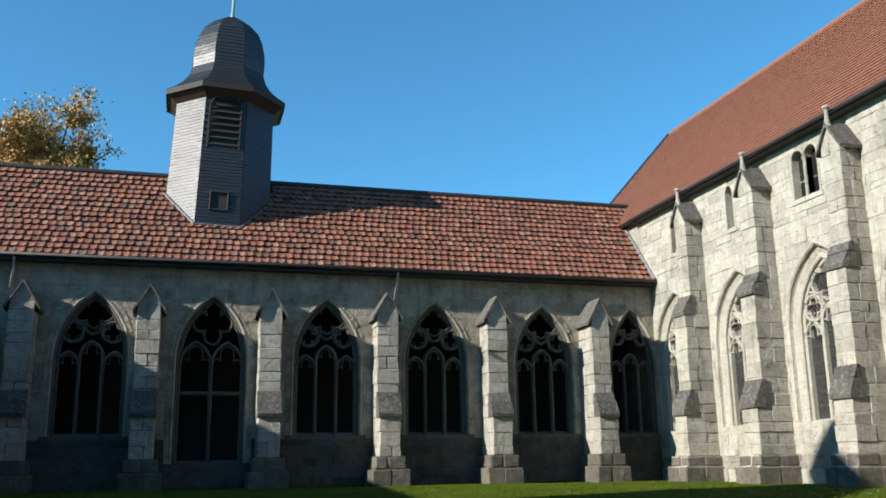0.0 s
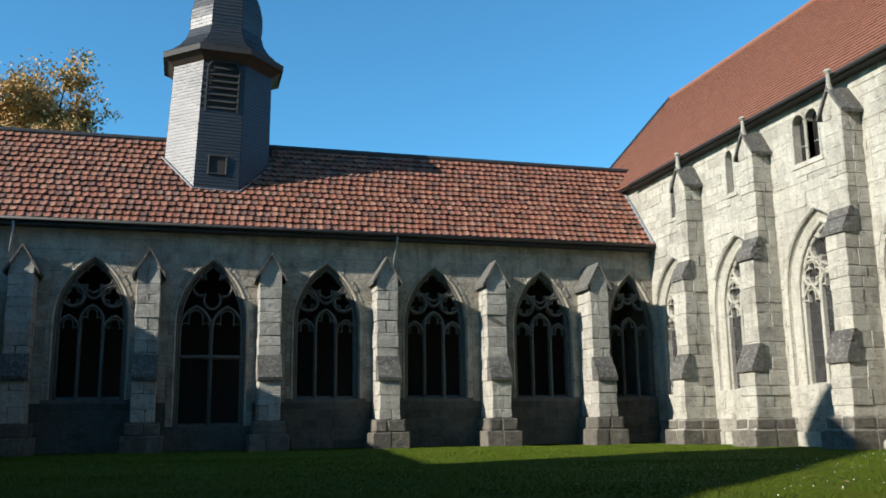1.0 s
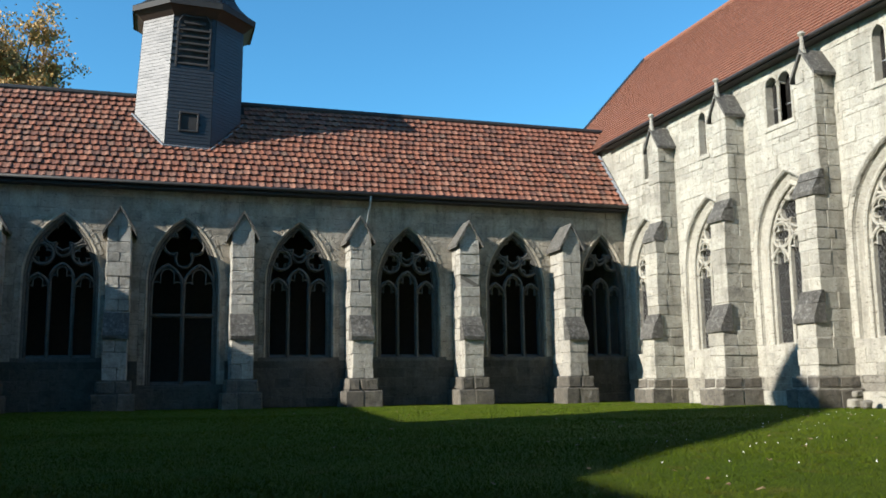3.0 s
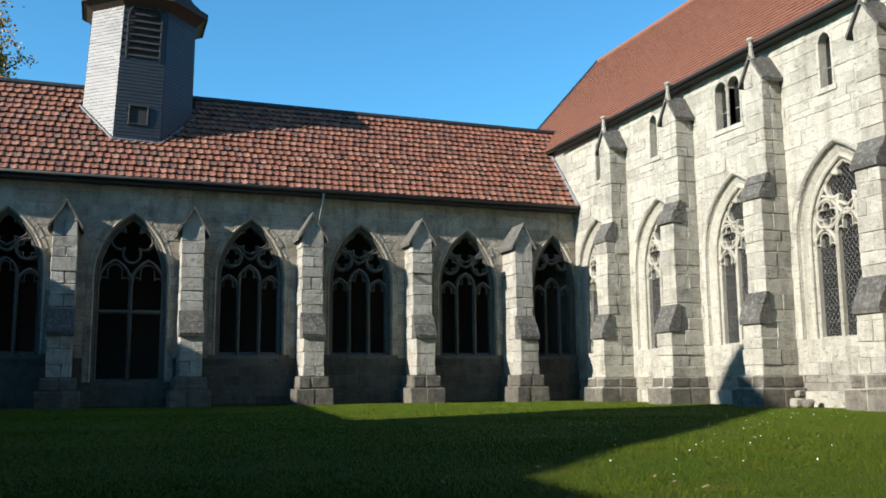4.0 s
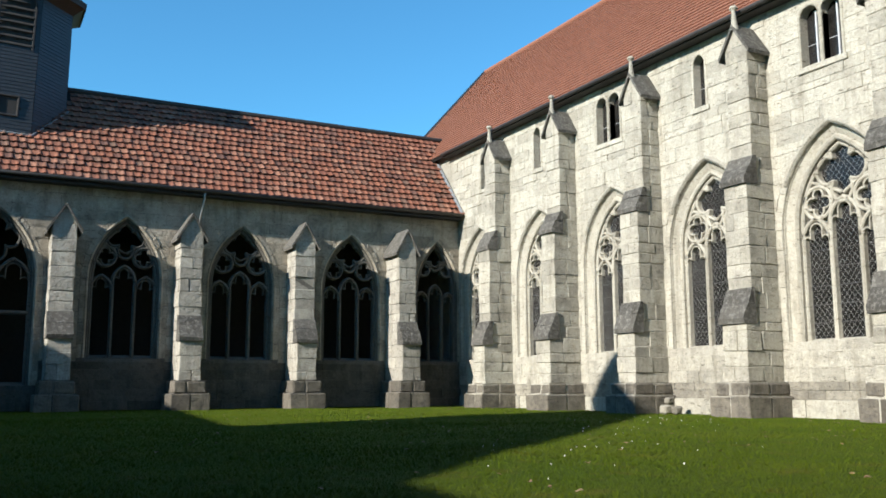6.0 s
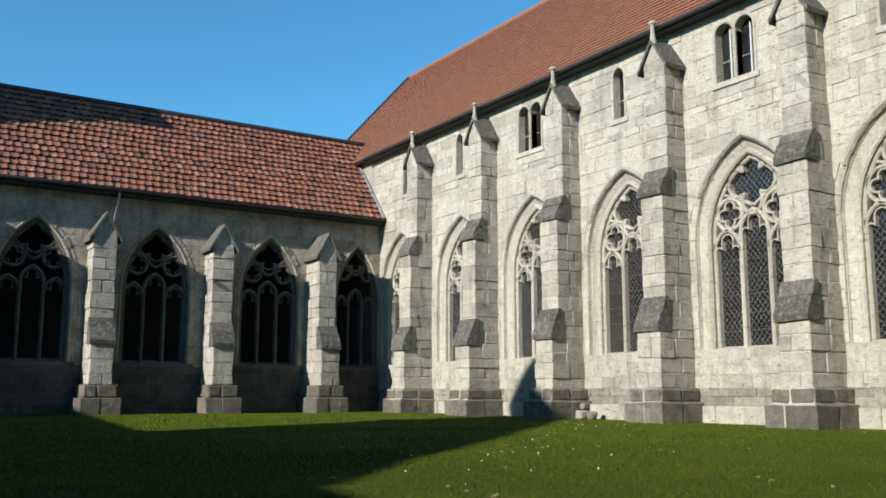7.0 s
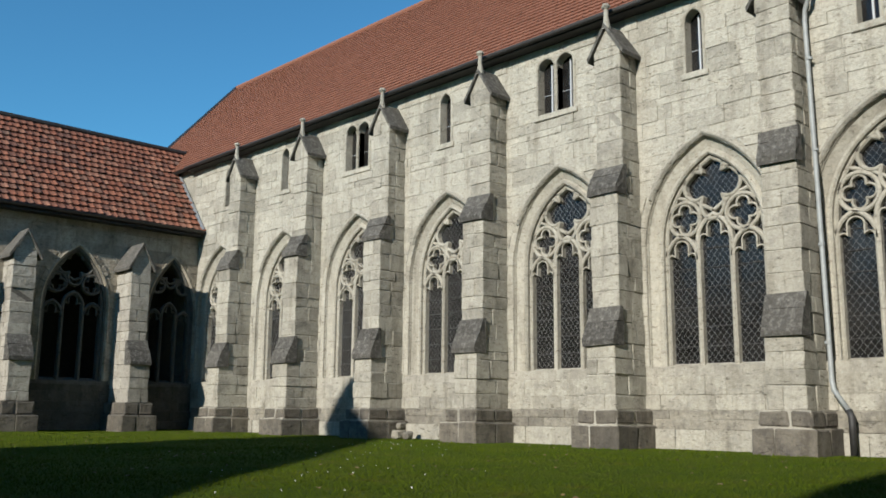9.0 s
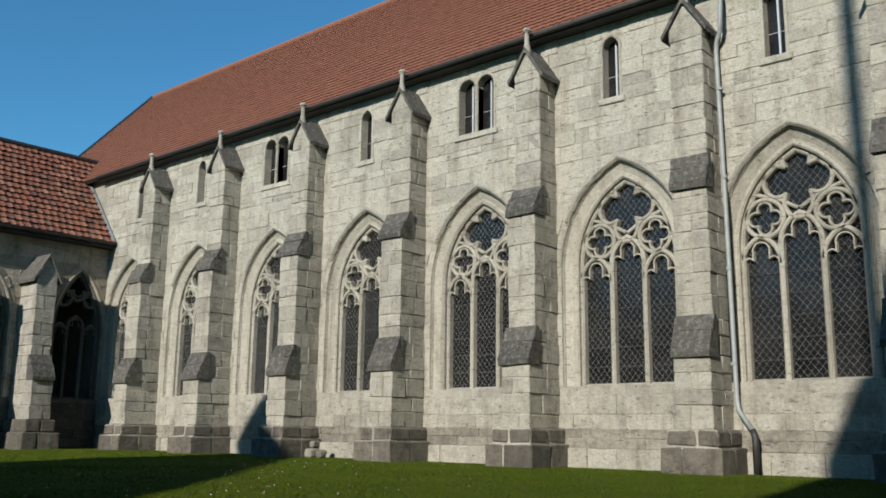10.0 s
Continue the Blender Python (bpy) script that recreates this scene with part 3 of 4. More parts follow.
# ---- buttresses ----
def buttress(m, shafts, plinths, slabs, gable, label, stone, cap_stone, low, finial, mortar):
    """A stepped buttress. shafts: (z0, z1, half, depth); plinths the same; slabs: (z0, z1, half, lower depth, upper depth)."""
    top = thing("buttress", m, label, "buttress", "buttresses")
    core = bmesh.new()
    for z0, z1, half, depth in shafts:
        box(core, -half + 0.03, half - 0.03, -0.05, depth - 0.03, z0, z1)
        zs = course_heights(z0, z1, low * 0.75, low * 1.25)
        for n, (a, b) in enumerate(zip(zs, zs[1:])):
            split = rnd.uniform(0.35, 0.65) * depth if depth > 0.5 else 0
            cuts = [-half, half] if n % 2 or half < 0.3 or rnd.random() < 0.45 else [-half, rnd.uniform(-0.25, 0.25) * half, half]
            ys = [0, split, depth] if split and rnd.random() < 0.8 else [0, depth]
            out = rnd.choice((0, 0, 0.006, -0.006, -0.014)) + rnd.uniform(-0.004, 0.004)
            for y0, y1 in zip(ys, ys[1:]):
                for x0, x1 in zip(cuts, cuts[1:]) if y1 == ys[-1] else [(-half, half)]:
                    bm = bmesh.new()
                    worn_box(bm, x0 + 0.004 - out * (x0 == -half), x1 - 0.004 + out * (x1 == half), y0 + 0.004, y1 - 0.004 + out * (y1 == depth), a + 0.002, b - 0.002, rnd.uniform(0.008, 0.026), 0.015)
                    part("stone", bm, stone, top)
    for z0, z1, half, depth in plinths:
        box(core, -half + 0.03, half - 0.03, -0.05, depth - 0.03, z0, z1)
        s = rnd.uniform(-0.3, 0.3) * half
        for x0, x1 in ((-half, s), (s, half)):
            for y0, y1 in ((0, depth * 0.5), (depth * 0.5, depth)):
                bm = bmesh.new()
                worn_box(bm, x0 + 0.004, x1 - 0.004, y0 + 0.004, y1 - 0.004, z0 + 0.003, z1 - 0.003, 0.055 if z0 > 0.2 else 0.03, 0.016)
                part("plinth_stone", bm, M_PLINTH, top)
    part("core", core, mortar, top)
    for z0, z1, half, d0, d1 in slabs:
        bm = bmesh.new()
        f = rnd.uniform(0.45, 0.6)
        ym, zm = d0 + 0.075 + (d1 + 0.02 - d0 - 0.075) * f, z0 + 0.13 + (z1 - z0 - 0.13) * f
        for prof in ([(d1 - 0.1, z0), (d0 + 0.07, z0), (d0 + 0.085, z0 + 0.13), (ym + 0.006, zm), (d1 - 0.1, zm)], [(d1 - 0.1, zm + 0.004), (ym - 0.012, zm + 0.004), (d1 + 0.015, z1), (d1 - 0.1, z1)]):
            n, cut = len(prof), half + 0.025
            a, b = ([bm.verts.new((x + rnd.uniform(-0.012, 0.012), y + rnd.uniform(-0.02, 0.02), z + rnd.uniform(-0.016, 0.016))) for y, z in prof] for x in (-cut, cut))
            bm.faces.new(a)
            bm.faces.new(b[::-1])
            for i in range(n):
                bm.faces.new((a[i], b[i], b[(i + 1) % n], a[(i + 1) % n]))
        part("weathering_slab", bm, M_SLAB, top, "dark lichened sloping stone slab")
    half, over, eave, apex, depth = gable
    bm = bmesh.new()
    prism(bm, [(-half, eave), (half, eave), (0, apex - 0.12)], -0.05, depth)
    part("gable_stone", bm, stone, top)
    k = (apex - eave) / half
    for sx in (-1, 1):
        bm = bmesh.new()
        ze = apex - k * over
        prof = [(0, apex), (sx * over, ze), (sx * (over - 0.02), ze - 0.1), (0, apex - 0.13)]
        prism(bm, prof, -0.05, depth + 0.09)
        part("cap_slab", bm, cap_stone, top, "mossy stone roof slab")
    if finial:
        bm = bmesh.new()
        tube(bm, [(0, depth - 0.02, apex - 0.15), (0, depth - 0.02, apex + 0.12), (0, depth - 0.02, apex + 0.4)], [0.12, 0.065, 0.055], 8)
        fin = part("finial", bm, stone, top)
        bm = bmesh.new()
        tube(bm, [(0, depth - 0.02, apex + 0.38), (0, depth - 0.02, apex + 0.45), (0, depth - 0.02, apex + 0.52)], [0.06, 0.12, 0.09], 8)
        part("knob", bm, stone, fin)
    return top


# ---- roofs ----
def roof_frame(x, y, z, along, up):
    a, u = Vector(along).normalized(), Vector(up).normalized()
    return Matrix.Translation((x, y, z)) @ Matrix((a, u, a.cross(u))).transposed().to_4x4()


def pantile_verts(w, length, u, v, lift, tilt):
    """One S-shaped clay tile on the roof's plane, lower edge at v."""
    prof = [(0.0, 0.01), (0.1, 0.0), (0.42, 0.002), (0.58, 0.022), (0.72, 0.046), (0.86, 0.044), (1.0, 0.012)]
    low = [(u + (a + 0.04) * w, v - 0.3 * b, b + 0.072 + lift) for a, b in prof]
    high = [(u + (a - 0.04) * w, v + length, b * 0.3 + 0.012 + lift + tilt) for a, b in prof]
    under = [(x, y + 0.006, z - 0.03) for x, y, z in low]
    return low + high + under


PANTILE_FACES = [(i, i + 1, i + 8, i + 7) for i in range(6)] + [(i + 14, i + 15, i + 1, i) for i in range(6)]


def build_pantiles(parent, length, slope, gaps):
    w, step = 0.285, 0.335
    vs, fs, made = [], [], 0
    for r in range(int(slope / step)):
        off = (r * 0.06) % w + rnd.uniform(-0.06, 0.06)
        for c in range(int(length / w)):
            u, v = c * w + off + rnd.uniform(-0.006, 0.006), r * step + rnd.uniform(-0.02, 0.02)
            if gaps(u, v):
                continue
            pts = pantile_verts(w * 1.02, step * 1.12, u, v, rnd.uniform(-0.01, 0.014), rnd.uniform(-0.006, 0.004))
            if 52 < c < 72 and made < 298:
                bm = bmesh.new()
                add_faces(bm, pts, PANTILE_FACES)
                ob = part("roof_tile", bm, M_PANTILE, parent)
                made += 1
            else:
                n = len(vs)
                vs += pts
                fs += [tuple(i + n for i in f) for f in PANTILE_FACES]
    me = bpy.data.meshes.new("roof_tiles")
    me.from_pydata(vs, [], fs)
    me.materials.append(M_PANTILE)
    ob = new("roof_tiles", me)
    ob.parent = parent
    tagged(ob, "old red clay pantiles", kind="stuff")


def build_plain_tiles(parent, length, slope, cut):
    w, step = 0.21, 0.25
    vs, fs, made = [], [], 0
    faces = [(0, 1, 2, 3, 4, 6, 5), (7, 8, 1, 0), (8, 9, 2, 1), (9, 10, 3, 2), (10, 11, 4, 3)]
    for r in range(int(slope / step)):
        for c in range(int(length / w)):
            u, v = (c + 0.5 * (r % 2)) * w + rnd.uniform(-0.004, 0.004), r * step + rnd.uniform(-0.005, 0.005)
            if not cut(u, v):
                continue
            z = rnd.uniform(0.0, 0.008)
            low = [(u + 0.004, v + 0.045), (u + w * 0.25, v + 0.008), (u + w * 0.5, v), (u + w * 0.75, v + 0.008), (u + w - 0.004, v + 0.045)]
            pts = [(x, y, 0.055 + z) for x, y in low] + [(u + 0.004, v + step * 1.15, 0.012 + z), (u + w - 0.004, v + step * 1.15, 0.012 + z)] + [(x, y, 0.02 + z) for x, y in low]
            if r < 6 and 20 < u < 31.5 and made < 300:
                bm = bmesh.new()
                add_faces(bm, pts, faces)
                part("roof_tile", bm, M_PLAINTILE, parent)
                made += 1
                continue
            n = len(vs)
            vs += pts
            fs += [tuple(i + n for i in f) for f in faces]
    me = bpy.data.meshes.new("roof_tiles")
    me.from_pydata(vs, [], fs)
    me.materials.append(M_PLAINTILE)
    ob = new("roof_tiles", me)
    ob.parent = parent
    tagged(ob, "small red plain clay tiles", kind="stuff")


# ---- the cloister range ----
HALF_A, SILL_A, SPRING_A, APEX_A = 1.22, 1.78, 4.5, 6.76
EAVE_A, RIDGE_A = (33.14, 7.92), (36.7, 12.08)
A_LEFT, A_RIGHT = -14.0, 18.5


def build_cloister():
    m = FRAME_A(0)
    ops = [Opening(-x, HALF_A, 0.84 if i == 2 else SILL_A, SPRING_A, APEX_A, 0.26) for i, x in enumerate(A_BAYS)][::-1]
    ops[0].half = 1.0
    wall = wall_core("wall_cloister", m, -A_RIGHT, -A_LEFT, 7.9, 0.75, ops, M_GREYMORTAR, "grey ashlar cloister wall with pointed window openings")
    # Courses below the sills: damp, with the deep shade there put into the colour.
    lay_courses(wall, -A_RIGHT, 9.0, 0.7, 1.66, [o for o in ops if o.sill < 1], lambda x, z: True, M_DAMPSHADE, 0.3, 0.42, cap=80)
    lay_courses(wall, -A_RIGHT, 9.0, 1.66, 7.8, ops, lambda x, z: x < -4, M_GREY, 0.34, 0.5)
    lay_courses(wall, -A_RIGHT, 9.0, 0.0, 0.7, [o for o in ops if o.sill < 1], lambda x, z: True, M_DAMPSHADE, 0.3, 0.38, (0.6, 1.2), 0.1)
    for o in ops:
        lay_ring(wall, o, M_GREY, 0.025, jambs=True)
    # Tracery here takes the dark copy, with the wall's shade in its colour.
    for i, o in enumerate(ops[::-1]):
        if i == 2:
            traceried_window(i + 1, m, o, M_SHADETRACERY, "pointed cloister doorway with transom, mullion and quatrefoil tracery", False, True)
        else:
            traceried_window(i + 1, m, o, M_SHADETRACERY, "dark three-light pointed window with stone tracery coloured for shade", False)
    for x in A_BUTTS:
        deep, wide = (1.25, 0.37) if x > 15 else (0.97, 0.4)
        low = deep + 0.36
        buttress(FRAME_A(x), [(1.0, 2.38, 0.385, low), (2.38, 6.25, wide, deep)], [(-0.1, 0.55, 0.68, low + 0.26), (0.55, 1.0, 0.56, low + 0.14)],
                 [(2.36, 3.28, 0.385, low, deep)], (wide + 0.03, wide + 0.17, 6.24, 6.96, deep), "stepped grey stone buttress with gabled cap against the cloister wall", M_ABUTT, M_SLAB, 0.42, False, M_GREYMORTAR)
    # the walk behind the windows; its indoor shade is put into the plaster colour
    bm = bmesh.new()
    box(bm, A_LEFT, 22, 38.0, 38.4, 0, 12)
    tagged(new("wall_walk", finish(bm, "wall_walk", M_SHADEPLASTER)), "inner wall of the cloister walk, plaster coloured dark for shade", "wall", kind="structure")
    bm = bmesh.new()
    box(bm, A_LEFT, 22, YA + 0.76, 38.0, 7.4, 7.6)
    tagged(new("ceiling", finish(bm, "ceiling", M_SHADEPLASTER)), "ceiling of the cloister walk, coloured dark for shade", "ceiling", kind="structure")
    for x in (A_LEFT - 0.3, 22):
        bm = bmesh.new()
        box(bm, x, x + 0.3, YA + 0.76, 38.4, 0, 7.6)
        tagged(new("wall_end", finish(bm, "wall_end", M_SHADEPLASTER)), "end wall of the cloister walk", "wall", kind="structure")
    # roof
    (ye, ze), (yr, zr) = EAVE_A, RIDGE_A
    up = Vector((0, yr - ye, zr - ze))
    fr = roof_frame(A_LEFT, ye, ze, (1, 0, 0), up)
    roof = thing("roof_cloister", fr, "old red pantile roof of the cloister range", "roof", kind="structure")
    length = 19.4 - A_LEFT
    bm = bmesh.new()
    box(bm, 0, length, 0.02, up.length, -0.12, 0.0)
    part("roof_deck", bm, M_DARKWOOD, roof)
    def gaps(u, v):
        x = A_LEFT + u
        y = ye + v * up.normalized().y
        return (abs(x - TURRET_X) < 1.95 and y > TURRET_Y - 1.95 and abs(x - TURRET_X) + (TURRET_Y - y) < 2.75) or (x > 18.3 and v < 2.9)
    build_pantiles(roof, length, up.length, gaps)
    bm = bmesh.new()
    tube(bm, [(x, up.length - 0.03, 0.02) for x in (0, length)], 0.13, 10)
    part("ridge_capping", bm, M_GUTTER, roof, "dark grey ridge capping")
    back = bmesh.new()
    add_faces(back, [(A_LEFT, yr, zr), (19.4, yr, zr), (19.4, yr + 3.7, ze), (A_LEFT, yr + 3.7, ze)], [(0, 1, 2, 3)])
    ob = new("roof_back", finish(back, "roof_back", M_PANTILE))
    tagged(ob, "rear slope of the cloister roof", "roof", kind="structure")
    bm = bmesh.new()
    tube(bm, [(A_LEFT, ye - 0.08, ze - 0.04), (18.4, ye - 0.08, ze - 0.04)], 0.075, 10)
    g = new("gutter", finish(bm, "gutter", M_GUTTER, True))
    tagged(g, "dark metal eaves gutter along the cloister roof", "gutter")
    bm = bmesh.new()
    box(bm, A_LEFT, 18.4, ye - 0.02, YA, ze - 0.22, ze - 0.14)
    tagged(new("soffit", finish(bm, "soffit", M_DARKWOOD)), "dark timber soffit board below the eaves", "soffit", kind="structure")
    for x in (7.62, -5.75):
        bm = bmesh.new()
        tube(bm, [(x, ye - 0.05, ze - 0.1), (x, ye + 0.05, ze - 0.35), (x - 0.08, ye + 0.25, ze - 1.15)], 0.045, 8)
        tagged(new("downpipe", finish(bm, "downpipe", M_ZINC, True)), "short zinc downpipe bracket below the eaves", "pipe")
    bm = bmesh.new()
    flash = Vector((0, yr - ye, zr - ze)).normalized()
    a, b = Vector((18.42, ye, ze + 0.05)), Vector((18.42, ye, ze + 0.05)) + flash * 3.4
    tube(bm, [a, b], 0.09, 6)
    tagged(new("flashing", finish(bm, "flashing", M_LEAD)), "pale lead flashing where roof meets wall", "flashing")


# ---- roof turret ----
TURRET_X, TURRET_Y = 0.93, 36.58


def octagon(r, z, n=8):
    """Corners of an octagon with its faces square to the wall; r is half the width across flats."""
    k = r / math.cos(math.pi / 8)
    return [(k * math.cos(math.pi / 8 + i * math.pi / 4), k * math.sin(math.pi / 8 + i * math.pi / 4), z) for i in range(8)]


def loft(bm, rings):
    vs = [[bm.verts.new(p) for p in r] for r in rings]
    for a, b in zip(vs, vs[1:]):
        for i in range(len(a)):
            bm.faces.new((a[i], a[(i + 1) % len(a)], b[(i + 1) % len(a)], b[i]))
    return vs


def slate_rows(bm, p0, p1, q0, q1, step=0.13, w=0.27, hole=None):
    """Slates on a four-cornered face: p0-p1 its foot, q0-q1 its head."""
    p0, p1, q0, q1 = map(Vector, (p0, p1, q0, q1))
    n = (p1 - p0).cross(q0 - p0).normalized()
    rows = max(1, int((q0 - p0).length / step))
    for r in range(rows):
        a, b = r / rows, (r + 1.15) / rows
        l0, r0 = p0.lerp(q0, a), p1.lerp(q1, a)
        l1, r1 = p0.lerp(q0, min(b, 1)), p1.lerp(q1, min(b, 1))
        count = max(1, round((r0 - l0).length / w))
        cuts = [0.0] + [(i + (0.5 if r % 2 else 0.0) + rnd.uniform(-0.06, 0.06)) / count for i in range(1, count)] + [1.0]
        for s, t in zip(cuts, cuts[1:]):
            if t - s < 0.02 or (hole and hole(l0.lerp(r0, (s + t) / 2))):
                continue
            g, out = 0.004 / max((r0 - l0).length, 0.01), 0.022 + rnd.uniform(-0.004, 0.005)
            pts = [l0.lerp(r0, s + g) + n * out, l0.lerp(r0, t - g) + n * out, l1.lerp(r1, t - g) + n * 0.006, l1.lerp(r1, s + g) + n * 0.006,
                   l0.lerp(r0, s + g), l0.lerp(r0, t - g)]
            add_faces(bm, pts, [(0, 1, 2, 3), (4, 5, 1, 0)])


def build_turret():
    top = thing("roof_turret", pose(TURRET_X, TURRET_Y, 9.5, 0, 1.9, 0) @ pose(0, 0, -9.5), "octagonal slate-clad roof turret with louvres and a bell-shaped cap", "turret")
    r, z0, z1 = 2.02, 9.0, 15.35
    bm = bmesh.new()
    rt = 1.88
    loft(bm, [octagon(r - 0.02, z0), octagon(rt - 0.02, z1)])
    part("body", bm, M_DARKWOOD, top)
    lo, hi = octagon(r, z0), octagon(rt, z1)
    for i in range(8):
        k = (i + 1) % 8
        bm = bmesh.new()
        front = i == 5
        hole = (lambda p: abs(p.x) < 0.62 and 12.75 < p.z < 14.95 or (-0.3 < p.x < 0.36 and 10.22 < p.z < 10.95)) if front else None
        slate_rows(bm, lo[i], lo[k], hi[i], hi[k], hole=hole)
        tagged(part("slate_face", bm, M_SLATE, top, "grey slate cladding"), kind="stuff")
    y = -1.93
    bm = bmesh.new()
    sweep(bm, arch_path(0.6, 14.4, 14.98, 12.75, 8), 0.07, 0.0, 0.06, c=0.01)
    ob = part("louvre_frame", bm, M_DARKWOOD, top)
    ob.matrix_local = Matrix.Translation((0, y, 0)) @ pose(0, 0, 0, 0, 0, 180)
    for i in range(8):
        bm = bmesh.new()
        z = 12.85 + i * 0.27
        hw = 0.55 if z < 14.4 else 0.4
        add_faces(bm, [(-hw, y - 0.07, z), (hw, y - 0.07, z), (hw, y + 0.1, z + 0.17), (-hw, y + 0.1, z + 0.17), (-hw, y - 0.07, z + 0.035), (hw, y - 0.07, z + 0.035), (hw, y + 0.1, z + 0.2), (-hw, y + 0.1, z + 0.2)],
                  [(0, 1, 2, 3), (4, 7, 6, 5), (0, 4, 5, 1), (2, 6, 7, 3)])
        part("slat", bm, M_DARKWOOD, top, "dark louvre slat")
    bm = bmesh.new()
    sweep(bm, [(-0.33, 10.25), (0.33, 10.25), (0.33, 10.95), (-0.33, 10.95)], 0.07, 0.0, 0.07, True)
    ob = part("hatch_frame", bm, M_DARKWOOD, top)
    ob.matrix_local = Matrix.Translation((0, y - 0.06, 0)) @ pose(0, 0, 0, 0, 0, 180)
    bm = bmesh.new()
    box(bm, -0.3, 0.3, y - 0.07, y + 0.02, 10.28, 10.92)
    part("hatch", bm, M_DARKWOOD, top)
    # flared skirt, neck and bell
    bm = bmesh.new()
    loft(bm, [octagon(1.88, 14.78), octagon(2.3, 15.12)])
    part("eaves_soffit", bm, M_WOOD, top, "brown boarded eaves")
    bm = bmesh.new()
    loft(bm, [octagon(2.3, 15.1), octagon(2.34, 15.08), octagon(2.35, 15.3), octagon(2.28, 15.36)])
    part("fascia", bm, M_DARKWOOD, top)
    prof = [(2.34, 15.3), (2.05, 15.5), (1.75, 15.8), (1.52, 16.15), (1.4, 16.55), (1.42, 17.0), (1.39, 17.45), (1.28, 17.95), (1.1, 18.42), (0.76, 18.82), (0.36, 19.1), (0.1, 19.2)]
    bm = bmesh.new()
    loft(bm, [octagon(a - 0.015, z) for a, z in prof])
    part("cap_core", bm, M_DARKWOOD, top)
    for i in range(8):
        bm = bmesh.new()
        for (ra, za), (rb, zb) in zip(prof, prof[1:]):
            a, b = octagon(ra, za), octagon(rb, zb)
            slate_rows(bm, a[i], a[(i + 1) % 8], b[i], b[(i + 1) % 8], 0.14, 0.3)
        tagged(part("cap_face", bm, M_SLATE, top, "curved slate cap face"), kind="stuff")
    bm = bmesh.new()
    tube(bm, [(0, 0, 19.0), (0, 0, 19.5), (0, 0, 22.0)], [0.12, 0.07, 0.05], 10)
    part("spike", bm, M_COPPER, top, "green copper spike")
    bm = bmesh.new()
    (ye, ze), (yr, zr) = EAVE_A, RIDGE_A
    k = (zr - ze) / (yr - ye)
    roofz = lambda yy: ze + k * (TURRET_Y + yy - ye) + 0.1
    pts = [(x, yy, roofz(min(yy, yr - TURRET_Y))) for x, yy, _ in octagon(r + 0.06, 0)]
    tube(bm, [pts[4], pts[5], pts[6], pts[7]], 0.04, 6)
    part("apron_flashing", bm, M_LEAD, top)


# ---- the tall range ----
HALF_B, SILL_B, SPRING_B, APEX_B = 1.65, 1.84, 4.7, 7.12
EAVE_B, RIDGE_B = (18.12, 10.76), (24.0, 17.4)
B_NEAR, B_FAR = -8.0, 40.5


def small_window(number, m, lights, label):
    """An upper window of round-headed lights: stone surround, reveal and panes."""
    top = new(f"window_{number}")
    top.matrix_world = m
    tagged(top, label, "window", "small upper windows", "structure")
    for o in lights:
        bm = bmesh.new()
        sweep(bm, [(o.x + a, b) for a, b in arch_path(o.half + 0.02, o.spring, o.apex + 0.02, o.sill, 6)], 0.08, -0.38, 0.05, c=0.02)
        part("surround", bm, M_TRACERY, top)
        bm = bmesh.new()
        box(bm, o.x - o.half, o.x + o.half, -0.25, -0.244, o.sill, o.apex)
        p = part("pane", bm, M_GLASS, top, "dark blue glass pane")
        bm = bmesh.new()
        sweep(bm, [(o.x - 0.02, o.sill), (o.x - 0.02, o.apex - 0.1)], 0.045, -0.25, -0.2, c=0.01)
        sweep(bm, [(o.x - o.half, o.sill + 0.62), (o.x + o.half, o.sill + 0.62)], 0.014, -0.25, -0.23, c=0.004)
        part("casement", bm, M_FRAME, top)
    if len(lights) > 1:
        bm = bmesh.new()
        cx = sum(o.x for o in lights) / len(lights)
        tube(bm, [(cx, 0.0, lights[0].sill), (cx, 0.0, lights[0].spring - 0.1), (cx, 0.0, lights[0].spring + 0.02)], [0.055, 0.055, 0.09], 10)
        part("colonnette", bm, M_TRACERY, top, "slender pale stone colonnette")
    bm = bmesh.new()
    x0, x1 = min(o.x - o.half for o in lights), max(o.x + o.half for o in lights)
    worn_box(bm, x0 - 0.12, x1 + 0.12, -0.4, 0.07, lights[0].sill - 0.16, lights[0].sill, 0.015, 0.005)
    part("sill", bm, M_LIME, top)


